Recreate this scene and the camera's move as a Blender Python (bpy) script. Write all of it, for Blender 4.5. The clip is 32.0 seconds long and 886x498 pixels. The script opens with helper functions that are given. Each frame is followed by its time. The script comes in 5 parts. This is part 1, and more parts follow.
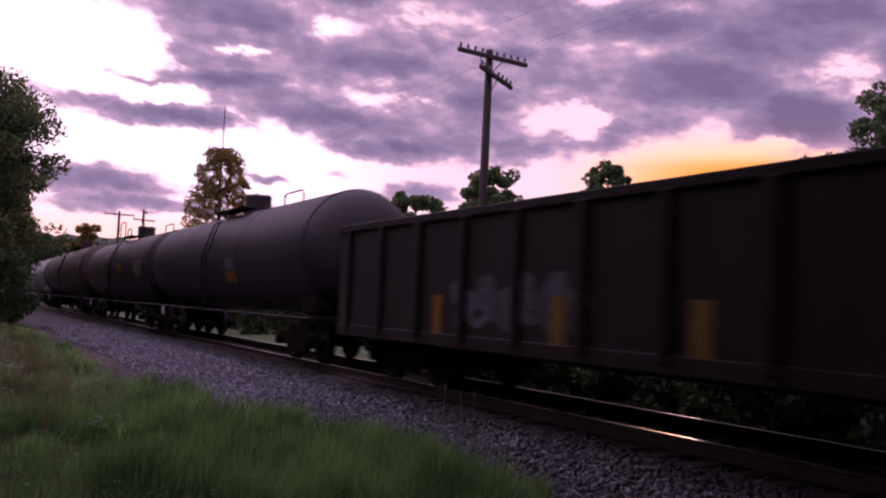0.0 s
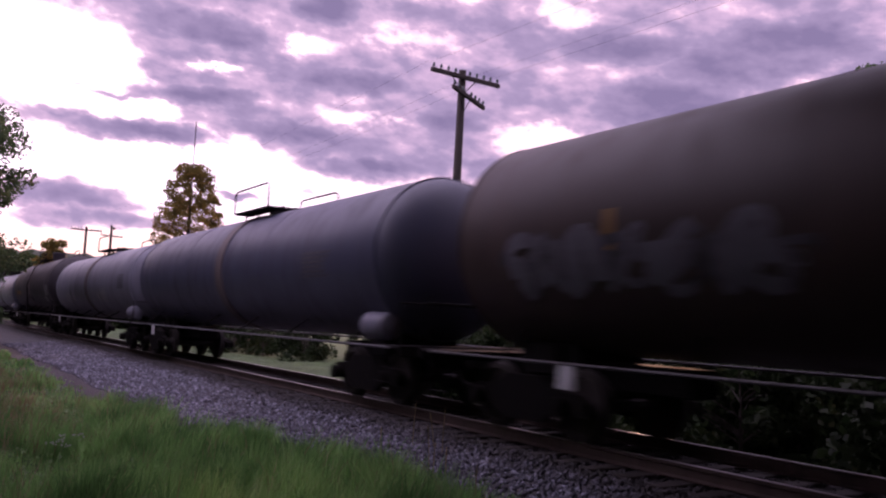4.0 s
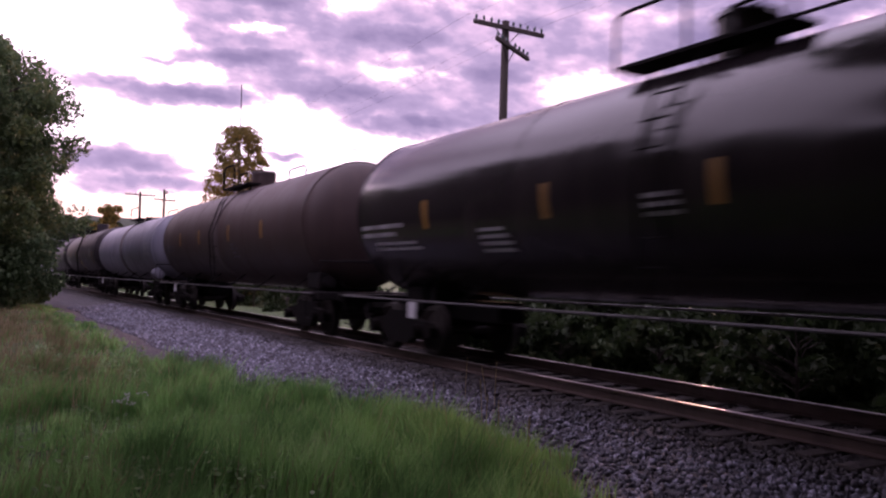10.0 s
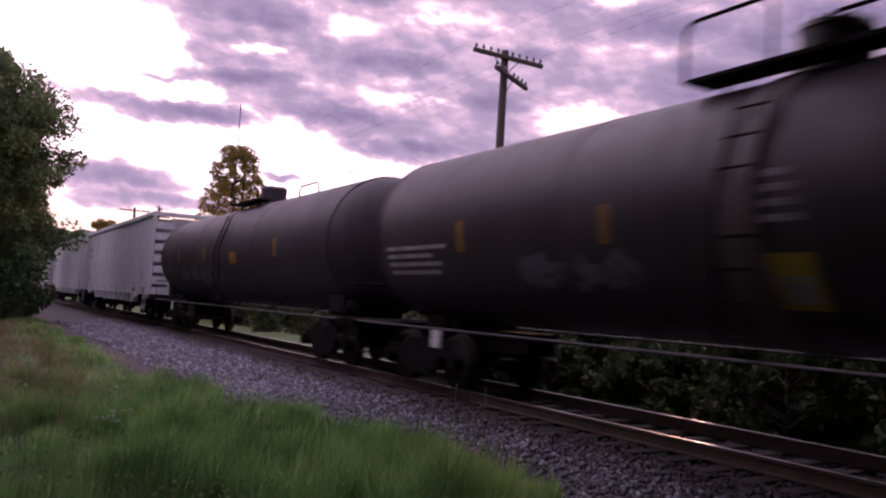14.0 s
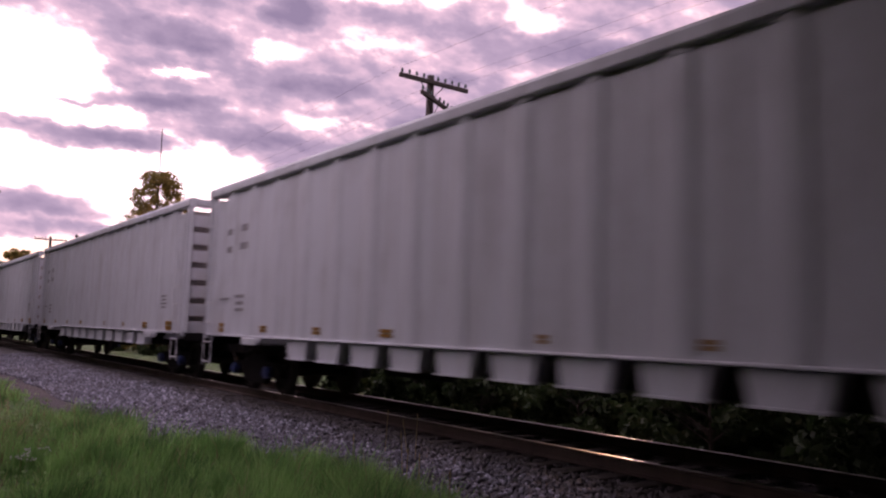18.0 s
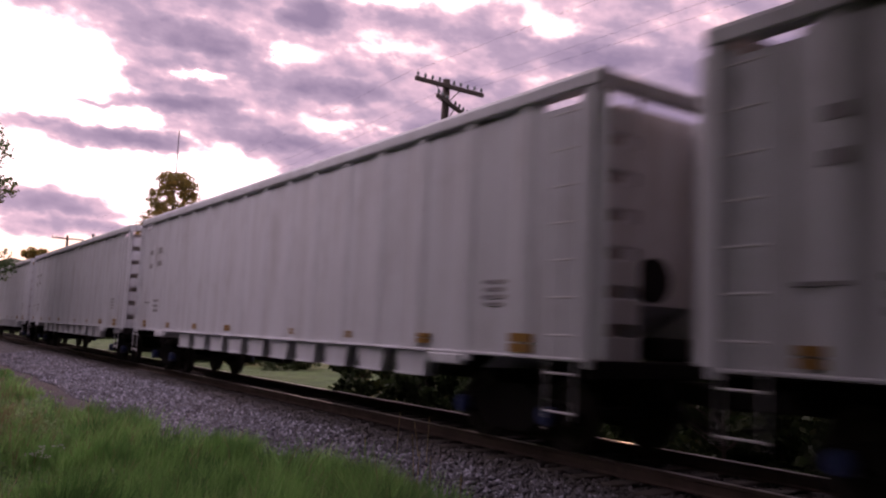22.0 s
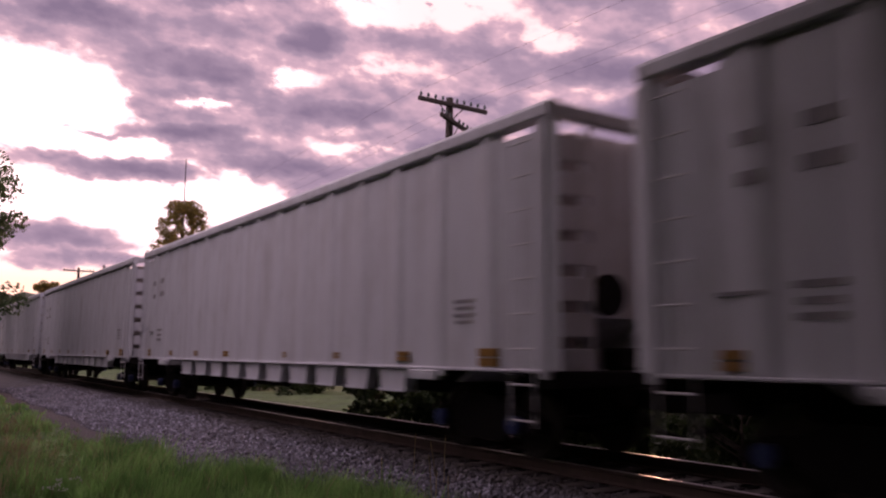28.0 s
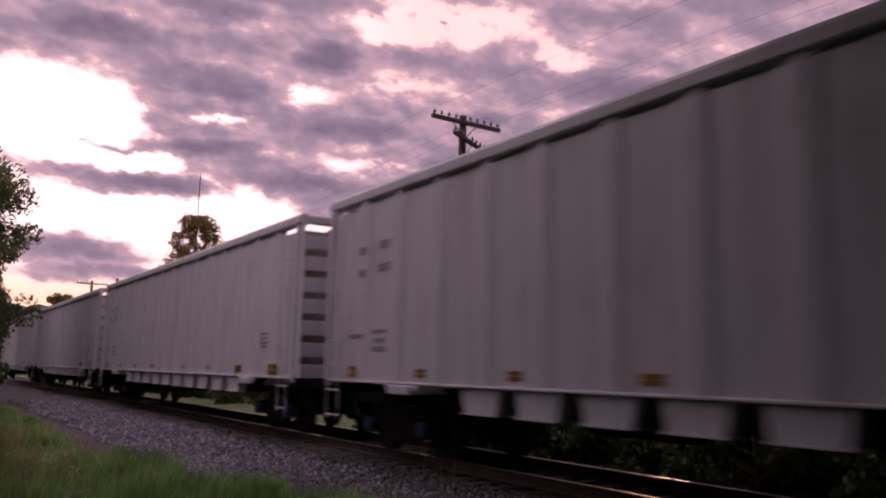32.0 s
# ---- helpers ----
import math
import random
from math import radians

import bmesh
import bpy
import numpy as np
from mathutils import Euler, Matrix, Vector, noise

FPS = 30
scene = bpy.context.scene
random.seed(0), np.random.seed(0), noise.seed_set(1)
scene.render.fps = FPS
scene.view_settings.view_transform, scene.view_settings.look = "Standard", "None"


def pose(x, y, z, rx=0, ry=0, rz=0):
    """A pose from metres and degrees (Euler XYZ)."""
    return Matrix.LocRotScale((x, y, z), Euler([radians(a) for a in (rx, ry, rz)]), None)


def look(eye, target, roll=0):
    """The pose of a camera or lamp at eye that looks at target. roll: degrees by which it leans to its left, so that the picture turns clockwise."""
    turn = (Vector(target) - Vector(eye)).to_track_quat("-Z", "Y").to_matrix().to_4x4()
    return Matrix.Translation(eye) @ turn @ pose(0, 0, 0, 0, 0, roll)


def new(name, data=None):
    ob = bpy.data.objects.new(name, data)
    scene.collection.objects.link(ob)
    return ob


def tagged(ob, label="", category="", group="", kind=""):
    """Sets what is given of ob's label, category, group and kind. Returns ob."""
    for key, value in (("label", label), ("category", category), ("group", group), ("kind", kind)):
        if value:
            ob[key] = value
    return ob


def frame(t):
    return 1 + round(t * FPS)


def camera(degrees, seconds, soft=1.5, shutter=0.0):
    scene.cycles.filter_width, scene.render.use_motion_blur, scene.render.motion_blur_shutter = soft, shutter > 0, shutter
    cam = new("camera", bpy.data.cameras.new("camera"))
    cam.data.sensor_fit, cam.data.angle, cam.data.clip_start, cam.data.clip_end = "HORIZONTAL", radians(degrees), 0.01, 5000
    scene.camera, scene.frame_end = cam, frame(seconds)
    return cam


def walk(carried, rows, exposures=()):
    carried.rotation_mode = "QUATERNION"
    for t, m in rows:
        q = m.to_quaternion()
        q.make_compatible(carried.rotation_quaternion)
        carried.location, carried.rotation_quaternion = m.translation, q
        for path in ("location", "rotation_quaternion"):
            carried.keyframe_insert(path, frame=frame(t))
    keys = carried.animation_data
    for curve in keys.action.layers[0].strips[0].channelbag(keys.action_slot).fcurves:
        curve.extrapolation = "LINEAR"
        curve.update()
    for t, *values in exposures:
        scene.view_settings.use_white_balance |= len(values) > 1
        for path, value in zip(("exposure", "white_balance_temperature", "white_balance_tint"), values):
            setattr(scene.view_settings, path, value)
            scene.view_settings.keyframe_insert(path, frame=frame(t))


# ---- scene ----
# World: y runs along the track, x across it and away from the camera, z = 0 at the rail heads.
EYE = (0.0, 0.0, 1.42)
TRACK_X = 8.22
cam = camera(57.0, 32.0, soft=2.2, shutter=0.5)
# seconds, tilt, lean and turn of the hand-held camera, which stays on one spot
TURNS = [
    (0, 93.92, -2.27, -31.55),
    (0.5, 93.82, -1.87, -31.92),
    (1, 93.99, -2.12, -32.44),
    (1.5, 94.30, -2.14, -32.70),
    (2, 94.63, -1.82, -32.77),
    (2.5, 94.74, -1.59, -32.98),
    (3, 94.80, -1.79, -33.15),
    (3.5, 95.25, -2.38, -33.32),
    (5.5, 95.27, -2.80, -33.87),
    (6, 95.09, -2.77, -34.03),
    (6.5, 94.56, -2.40, -33.73),
    (7, 94.35, -2.44, -33.41),
    (7.5, 94.52, -2.91, -32.98),
    (8, 94.25, -2.83, -32.53),
    (8.5, 93.73, -2.33, -32.05),
    (9, 93.16, -1.58, -31.21),
    (9.5, 92.71, -1.23, -30.53),
    (10, 92.07, -1.29, -30.13),
    (10.5, 91.54, -1.17, -29.93),
    (11, 92.12, -1.29, -29.76),
    (11.5, 93.12, -1.66, -29.62),
    (12, 93.51, -2.34, -29.23),
    (12.5, 93.67, -2.74, -29.23),
    (13, 94.11, -3.06, -29.49),
    (13.5, 94.19, -3.21, -29.84),
    (14, 93.89, -3.10, -30.70),
    (14.5, 93.70, -3.17, -32.25),
    (15, 93.66, -3.32, -34.15),
    (15.5, 94.04, -3.77, -35.58),
    (17.5, 95.69, -1.42, -35.64),
    (18, 95.76, -1.68, -35.58),
    (18.5, 96.03, -1.74, -36.11),
    (19, 96.15, -1.27, -36.28),
    (19.5, 96.17, -1.29, -36.40),
    (20, 96.29, -1.69, -36.48),
    (20.5, 96.38, -1.63, -35.87),
    (21, 96.27, -1.72, -35.15),
    (21.5, 96.03, -2.09, -34.84),
    (22, 95.99, -2.47, -34.69),
    (22.5, 96.20, -2.56, -34.49),
    (23, 95.94, -2.21, -33.87),
    (23.5, 95.48, -2.05, -33.29),
    (24, 95.59, -2.35, -33.07),
    (24.5, 96.11, -2.37, -33.06),
    (25, 96.01, -1.75, -33.03),
    (25.5, 95.84, -1.40, -33.51),
    (26, 96.25, -1.31, -33.63),
    (26.5, 96.76, -1.42, -33.73),
    (28.5, 97.24, -0.20, -33.81),
    (29, 97.46, -1.39, -33.57),
    (29.5, 98.16, -2.38, -33.65),
    (30, 98.20, -1.79, -33.51),
    (30.5, 97.80, -1.75, -34.09),
    (31, 98.05, -1.11, -34.38),
    (31.5, 98.51, -0.81, -33.91),
    (32, 98.44, -1.16, -33.08),
]
EXPOSURES = [(0.0, -0.33, 6700, 57), (1.0, 0.05, 6500, 50), (2.5, 0.13, 6500, 46), (7.0, 0.15, 6600, 45), (9.0, 0.17, 6600, 46), (10.0, 0.44, 6600, 46), (11.0, 0.6, 6800, 44), (12.5, 0.38, 6900, 44), (15.5, 0.27, 7000, 43), (19.0, 0.35, 7500, 37), (26.0, 0.15, 7700, 40), (29.0, -0.12, 7900, 44), (32.0, -0.28, 8000, 45)]
walk(cam, [(t, pose(*EYE, a, b, c)) for t, a, b, c in TURNS], EXPOSURES)

SUN_AZ, SUN_EL = 51.5, 9.0
VEIL, VEIL_AZ, VEIL_EL = (1.85, 1.82, 2.15), -70.0, 60.0


# ---------------------------------------------------------------- node helper
class Nodes:
    def __init__(self, tree):
        self.tree = tree
        tree.nodes.clear()

    def add(self, kind, values=(), **props):
        n = self.tree.nodes.new(kind)
        for k, v in props.items():
            setattr(n, k, v)
        for k, v in dict(values).items():
            self.put(n.inputs[k], v)
        return n

    def put(self, socket, v):
        if isinstance(v, bpy.types.NodeSocket):
            self.tree.links.new(v, socket)
        else:
            socket.default_value = v

    def math(self, op, a, b=0.0, c=0.0, clamp=False):
        n = self.add("ShaderNodeMath", {0: a, 1: b, 2: c}, operation=op)
        n.use_clamp = clamp
        return n.outputs[0]

    def vec(self, op, a, b=(0, 0, 0)):
        n = self.add("ShaderNodeVectorMath", {0: a, 1: b}, operation=op)
        return n.outputs["Value"] if op in ("LENGTH", "DOT_PRODUCT") else n.outputs[0]

    def smooth(self, v, lo, hi, a=0.0, b=1.0):
        n = self.add("ShaderNodeMapRange", {"Value": v, "From Min": lo, "From Max": hi, "To Min": a, "To Max": b})
        n.interpolation_type = "SMOOTHSTEP"
        return n.outputs[0]

    def noise(self, vector, scale, detail=4.0, rough=0.55, color=False):
        n = self.add("ShaderNodeTexNoise", {"Scale": scale, "Detail": detail, "Roughness": rough})
        if vector is not None:
            self.put(n.inputs["Vector"], vector)
        return n.outputs["Color" if color else "Fac"]

    def mix(self, f, a, b, blend="MIX"):
        n = self.add("ShaderNodeMix", data_type="RGBA", blend_type=blend)
        for i, v in ((0, f), (6, a), (7, b)):
            self.put(n.inputs[i], v)
        return n.outputs[2]


def rgb(r, g, b):
    return (r, g, b, 1.0)


# ---------------------------------------------------------------- sky and sun
def make_world():
    world = bpy.data.worlds.new("evening_sky")
    world.use_nodes = True
    scene.world = world
    k = Nodes(world.node_tree)
    way = k.add("ShaderNodeTexCoord").outputs["Generated"]
    s = k.add("ShaderNodeSeparateXYZ", {0: way})
    az = k.math("MULTIPLY", k.math("ARCTAN2", s.outputs[0], s.outputs[1]), 57.2958)
    el = k.math("MULTIPLY", k.math("ARCSINE", s.outputs[2]), 57.2958)
    flat = k.add("ShaderNodeCombineXYZ", {0: az, 1: el}).outputs[0]
    # warp, so that the cloud banks get ragged, billowing edges; the banks sink a little towards the sun
    tilt = k.add("ShaderNodeCombineXYZ", {0: az, 1: k.math("ADD", el, k.math("MULTIPLY", az, 0.09))}).outputs[0]
    w1 = k.vec("SUBTRACT", k.noise(k.vec("MULTIPLY", tilt, (0.22, 0.42, 0.0)), 1.0, 3.0, 0.5, True), (0.5, 0.5, 0.5))
    w2 = k.vec("SUBTRACT", k.noise(k.vec("MULTIPLY", tilt, (0.8, 1.25, 0.0)), 1.0, 4.0, 0.55, True), (0.5, 0.5, 0.5))
    p = k.vec("ADD", flat, k.vec("ADD", k.vec("MULTIPLY", w1, (3.6, 1.7, 0.0)), k.vec("MULTIPLY", w2, (1.5, 1.0, 0.0))))
    ps = k.add("ShaderNodeSeparateXYZ", {0: p})

    def blob(a, e, ra, re, lo, hi, wgt):
        d = k.vec("LENGTH", k.vec("MULTIPLY", k.vec("SUBTRACT", p, (a, e, 0)), (1 / ra, 1 / re, 0)))
        return k.smooth(d, lo, hi, wgt, 0.0)

    # the foot of the main cloud deck, as elevation over azimuth
    foot = k.add("ShaderNodeValToRGB", {0: k.math("DIVIDE", ps.outputs[0], 70.0, clamp=True)})
    foot.color_ramp.elements[0].position = 0.0
    foot.color_ramp.elements[0].color = rgb(0.63, 0.63, 0.63)
    foot.color_ramp.elements[1].position = 1.0
    foot.color_ramp.elements[1].color = rgb(0.3, 0.3, 0.3)
    for a, e in ((5, 18.3), (9, 17.4), (12, 16.0), (13.2, 14.4), (14.5, 11.7), (20, 11.0), (24, 10.0), (33, 9.6), (40, 9.5), (45, 11.0), (51, 11.2), (54, 10.0)):
        foot.color_ramp.elements.new(a / 70.0).color = rgb(e / 30, e / 30, e / 30)
    deck = k.smooth(k.math("SUBTRACT", ps.outputs[1], k.math("MULTIPLY", foot.outputs[0], 30.0)), -0.6, 2.0, 0.0, 0.5)
    # single banks below and beside the deck, and the thick dark cores in it: azimuth, elevation, half sizes, weight
    banks = [
        (12.5, 11.9, 7.0, 0.75, 0.85), (8.5, 12.2, 3.5, 0.5, 0.6), (10.6, 14.1, 3.2, 0.28, 0.55), (6.0, 11.9, 3.5, 0.4, 0.35), (8.5, 7.3, 7.5, 1.0, 0.6), (11.0, 6.0, 8.0, 0.8, 0.55), (18.8, 8.1, 1.4, 0.3, 0.4),
        (30.0, 7.7, 3.2, 0.9, 0.6), (23.5, 8.6, 1.5, 0.3, 0.3), (16.3, 19.0, 5.2, 1.5, 0.95), (24.2, 20.9, 3.4, 1.7, 0.95), (9.0, 21.4, 6.5, 1.5, 0.9),
        (16.5, 14.5, 5.0, 0.95, 0.9), (22.5, 12.7, 7.5, 1.1, 0.9), (26.8, 16.3, 5.5, 1.4, 0.9), (27.8, 10.7, 4.6, 0.9, 0.85), (33.5, 14.2, 4.5, 1.3, 0.8),
        (36.5, 11.0, 3.6, 1.1, 0.8), (49.0, 15.6, 7.0, 2.8, 1.0), (55.0, 13.0, 5.5, 2.0, 1.0), (45.5, 19.2, 6.5, 1.6, 0.9), (57.0, 19.0, 7.5, 2.6, 1.0), (52.0, 18.0, 6.0, 2.0, 0.9),
        (35.5, 17.6, 4.0, 1.2, 0.7), (17.0, 23.6, 4.5, 1.2, 0.85), (47.0, 23.8, 5.5, 1.4, 0.7), (63.0, 16.0, 6.0, 3.0, 0.8), (66.0, 24.0, 10.0, 3.0, 0.8), (-6.0, 20.0, 8.0, 2.5, 0.8),
    ]
    lace = k.noise(k.vec("MULTIPLY", tilt, (0.42, 0.75, 0.0)), 1.0, 5.0, 0.6)
    total = deck
    for a, e, ra, re, wgt in banks:
        total = k.math("MAXIMUM", total, blob(a, e, ra, re, 0.1, 1.5, wgt))
    # bright breaks
    for a, e, ra, re, wgt in (
        (40.2, 13.1, 4.0, 1.35, 1.0), (48.6, 10.3, 4.4, 1.2, 1.15), (54.0, 11.5, 1.5, 0.8, 0.5), (32.0, 23.8, 8.0, 2.0, 0.75), (30.5, 19.6, 5.5, 1.3, 0.32), (22.3, 18.4, 2.2, 1.2, 0.4),
        (17.3, 16.6, 4.0, 0.6, 0.45), (41.3, 21.4, 4.5, 1.2, 0.4), (57.5, 15.6, 3.0, 1.6, 0.45), (28.0, 13.9, 4.0, 0.5, 0.4), (37.2, 9.0, 4.5, 0.6, 0.7), (13.5, 13.3, 3.4, 0.5, 0.5)):
        total = k.math("SUBTRACT", total, k.math("MULTIPLY", blob(a, e, ra, re, 0.0, 1.3, wgt), k.smooth(lace, 0.30, 0.62, 0.35, 1.25)))
    off = k.math("ABSOLUTE", k.math("SUBTRACT", az, 28.0))
    total = k.math("MAXIMUM", total, k.math("MULTIPLY", k.smooth(off, 38.0, 60.0), 0.7))
    fine = k.noise(k.vec("MULTIPLY", tilt, (0.17, 0.40, 0.0)), 1.0, 5.0, 0.5)
    curl = k.noise(k.vec("MULTIPLY", tilt, (0.62, 1.05, 0.0)), 1.0, 4.0, 0.5)
    rough = k.smooth(total, 0.0, 0.25, 0.35, 1.0)
    lumps = k.math("ADD", k.math("MULTIPLY", k.math("SUBTRACT", fine, 0.5), 1.3), k.math("MULTIPLY", k.math("SUBTRACT", curl, 0.5), 0.6))
    dens = k.math("ADD", total, k.math("MULTIPLY", lumps, rough), clamp=True)
    sunward = k.vec("LENGTH", k.vec("MULTIPLY", k.vec("SUBTRACT", flat, (SUN_AZ, SUN_EL, 0)), (1 / 15.0, 1 / 4.5, 0)))
    warm = k.smooth(sunward, 1.0, 0.15)
    core = k.smooth(sunward, 0.75, 0.1)
    low = k.smooth(el, 7.0, 4.0)
    sky = k.add("ShaderNodeTexSky", sky_type="NISHITA", sun_disc=False, sun_elevation=radians(SUN_EL), sun_rotation=radians(SUN_AZ)).outputs[0]
    gap = k.mix(0.9, k.mix(1.0, sky, rgb(0.1, 0.1, 0.1), "MULTIPLY"), rgb(1.75, 1.6, 1.7))
    gap = k.mix(k.smooth(az, 20.0, 32.0, 0.0, 0.9), gap, rgb(1.2, 0.98, 1.0))
    gap = k.mix(k.math("MULTIPLY", warm, 0.6), gap, rgb(1.7, 1.0, 0.62))
    gap = k.mix(k.math("MULTIPLY", warm, k.smooth(el, 13.5, 10.5)), gap, rgb(1.6, 1.05, 0.5))
    gap = k.mix(k.math("MULTIPLY", core, k.smooth(el, 11.0, 9.8)), gap, rgb(1.7, 0.62, 0.10))
    gap = k.mix(k.math("MULTIPLY", low, 0.6), gap, rgb(1.35, 0.9, 0.5))
    ramp = k.add("ShaderNodeValToRGB", {0: dens})
    r = ramp.color_ramp
    r.elements[0].position, r.elements[0].color = 0.16, rgb(1.02, 0.79, 0.84)
    r.elements[1].position, r.elements[1].color = 1.0, rgb(0.22, 0.208, 0.325)
    for pos, col in ((0.36, rgb(0.60, 0.495, 0.62)), (0.58, rgb(0.36, 0.33, 0.46))):
        r.elements.new(pos).color = col
    cloud = k.mix(k.math("MULTIPLY", warm, 0.35), ramp.outputs[0], rgb(0.65, 0.28, 0.25))
    color = k.mix(k.smooth(dens, 0.03, 0.36), gap, cloud)
    # beyond the view the veil of cloud is brightest high over the lane, and dull dusk lies on the far side from the sunset
    bright = k.vec("DOT_PRODUCT", way, (math.sin(radians(VEIL_AZ)) * math.cos(radians(VEIL_EL)), math.cos(radians(VEIL_AZ)) * math.cos(radians(VEIL_EL)), math.sin(radians(VEIL_EL))))
    dusk = k.mix(k.smooth(el, 5.0, 50.0), rgb(0.12, 0.12, 0.18), rgb(0.7, 0.7, 0.9))
    veil = k.mix(k.smooth(bright, 0.1, 0.97), dusk, rgb(VEIL[0], VEIL[1], VEIL[2]))
    color = k.mix(k.smooth(off, 60.0, 105.0), color, dusk)
    beyond = k.math("MAXIMUM", k.smooth(el, 27.0, 40.0), k.smooth(az, -4.0, -22.0))
    beyond = k.math("MULTIPLY", beyond, k.smooth(el, 0.0, 14.0))
    color = k.mix(beyond, color, veil)
    bg = k.add("ShaderNodeBackground", {"Color": color, "Strength": 1.0})
    out = k.add("ShaderNodeOutputWorld", {"Surface": bg.outputs[0]})
    return out


make_world()
lamp = bpy.data.lights.new("sun", "SUN")
lamp.energy, lamp.angle, lamp.color = 1.8, radians(6), (1.0, 0.66, 0.42)
sun = new("sun", lamp)
_a, _e = radians(SUN_AZ), radians(SUN_EL)
sun.matrix_world = look((math.sin(_a) * 60, math.cos(_a) * 60, 60 * math.tan(_e)), (0, 0, 0))


# ---------------------------------------------------------------- materials
def surface(name, build):
    m = bpy.data.materials.new(name)
    m.use_nodes = True
    k = Nodes(m.node_tree)
    bsdf = k.add("ShaderNodeBsdfPrincipled")
    k.add("ShaderNodeOutputMaterial", {"Surface": bsdf.outputs[0]})
    build(k, bsdf)
    return m


def bump(k, bsdf, height, strength=0.4, distance=0.01):
    n = k.add("ShaderNodeBump", {"Strength": strength, "Distance": distance, "Height": height})
    k.put(bsdf.inputs["Normal"], n.outputs[0])


def painted(name, base, dirt, rough=0.45, metal=0.0, streak=0.35, grain=1.0):
    """Painted or bare steel with streaks that run down, road dirt and fine grain."""
    def build(k, bsdf):
        pos = k.add("ShaderNodeTexCoord").outputs["Object"]
        run = k.noise(k.vec("MULTIPLY", pos, (3.0, 3.0, 0.25)), 1.0, 5.0, 0.6)
        blot = k.noise(pos, 0.9, 6.0, 0.6)
        fine = k.noise(pos, 35.0 * grain, 4.0, 0.6)
        f = k.math("ADD", k.math("MULTIPLY", k.smooth(run, 0.42, 0.72), streak), k.math("MULTIPLY", k.smooth(blot, 0.45, 0.75), streak * 0.8), clamp=True)
        f = k.math("ADD", f, k.math("MULTIPLY", k.math("SUBTRACT", fine, 0.5), 0.12), clamp=True)
        k.put(bsdf.inputs["Base Color"], k.mix(f, base, dirt))
        k.put(bsdf.inputs["Roughness"], k.math("ADD", rough, k.math("MULTIPLY", f, 0.3), clamp=True))
        bsdf.inputs["Metallic"].default_value = metal
        bump(k, bsdf, k.math("ADD", k.math("MULTIPLY", blot, 0.6), k.math("MULTIPLY", fine, 0.1)), 0.25, 0.02)
    return surface(name, build)


M = {}
def sheen(m, level):
    m.node_tree.nodes["Principled BSDF"].inputs["Specular IOR Level"].default_value = level


M["black"] = painted("black_tank_paint", rgb(0.030, 0.025, 0.031), rgb(0.075, 0.059, 0.063), 0.5)
M["gloss"] = painted("glossy_black_paint", rgb(0.020, 0.016, 0.018), rgb(0.05, 0.038, 0.038), 0.15, streak=0.25)
M["satin"] = painted("satin_black_paint", rgb(0.032, 0.026, 0.031), rgb(0.075, 0.058, 0.062), 0.46, streak=0.35)
M["brown"] = painted("brown_black_paint", rgb(0.045, 0.029, 0.028), rgb(0.09, 0.06, 0.054), 0.5)
M["slate"] = painted("slate_grey_paint", rgb(0.05, 0.053, 0.088), rgb(0.036, 0.033, 0.043), 0.42)
M["grey"] = painted("light_grey_tank_paint", rgb(0.16, 0.16, 0.205), rgb(0.095, 0.085, 0.09), 0.42)
M["bluegrey"] = painted("blue_grey_tank_paint", rgb(0.095, 0.098, 0.138), rgb(0.06, 0.055, 0.065), 0.42)
M["band"] = painted("weathered_band_paint", rgb(0.10, 0.075, 0.075), rgb(0.05, 0.04, 0.04), 0.6)
M["white"] = painted("white_hopper_paint", rgb(0.50, 0.515, 0.56), rgb(0.33, 0.32, 0.335), 0.42, streak=0.5)
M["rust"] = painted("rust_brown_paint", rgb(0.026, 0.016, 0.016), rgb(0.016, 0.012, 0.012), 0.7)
M["iron"] = painted("dark_cast_iron", rgb(0.010, 0.009, 0.009), rgb(0.022, 0.017, 0.014), 0.75, 0.0)
M["dull"] = painted("dark_steel", rgb(0.012, 0.011, 0.012), rgb(0.026, 0.021, 0.019), 0.75, 0.0)
M["pipe"] = painted("worn_grey_steel", rgb(0.16, 0.155, 0.17), rgb(0.08, 0.07, 0.065), 0.4, 0.4)
M["rod"] = painted("dirty_black_rod", rgb(0.06, 0.056, 0.06), rgb(0.03, 0.026, 0.025), 0.45, 0.2)
M["wheel"] = painted("wheel_steel", rgb(0.035, 0.028, 0.026), rgb(0.015, 0.012, 0.011), 0.6, 0.4)
M["rail"] = painted("rail_side_rust", rgb(0.075, 0.05, 0.042), rgb(0.03, 0.022, 0.02), 0.6, 0.3)
M["railtop"] = painted("polished_rail_head", rgb(0.45, 0.42, 0.41), rgb(0.3, 0.26, 0.24), 0.34, 1.0, streak=0.15)
M["yellow"] = painted("yellow_reflective_sheet", rgb(0.24, 0.115, 0.014), rgb(0.10, 0.055, 0.02), 0.5)
M["lemon"] = painted("bright_yellow_paint", rgb(0.33, 0.235, 0.025), rgb(0.18, 0.12, 0.03), 0.5)
M["marking"] = painted("white_marking_paint", rgb(0.30, 0.29, 0.31), rgb(0.12, 0.105, 0.11), 0.55, streak=0.8)
M["ink"] = painted("dark_marking_paint", rgb(0.06, 0.055, 0.065), rgb(0.2, 0.18, 0.18), 0.55)
M["stencil"] = painted("faded_stencil_paint", rgb(0.19, 0.18, 0.20), rgb(0.3, 0.28, 0.28), 0.55, streak=0.7)
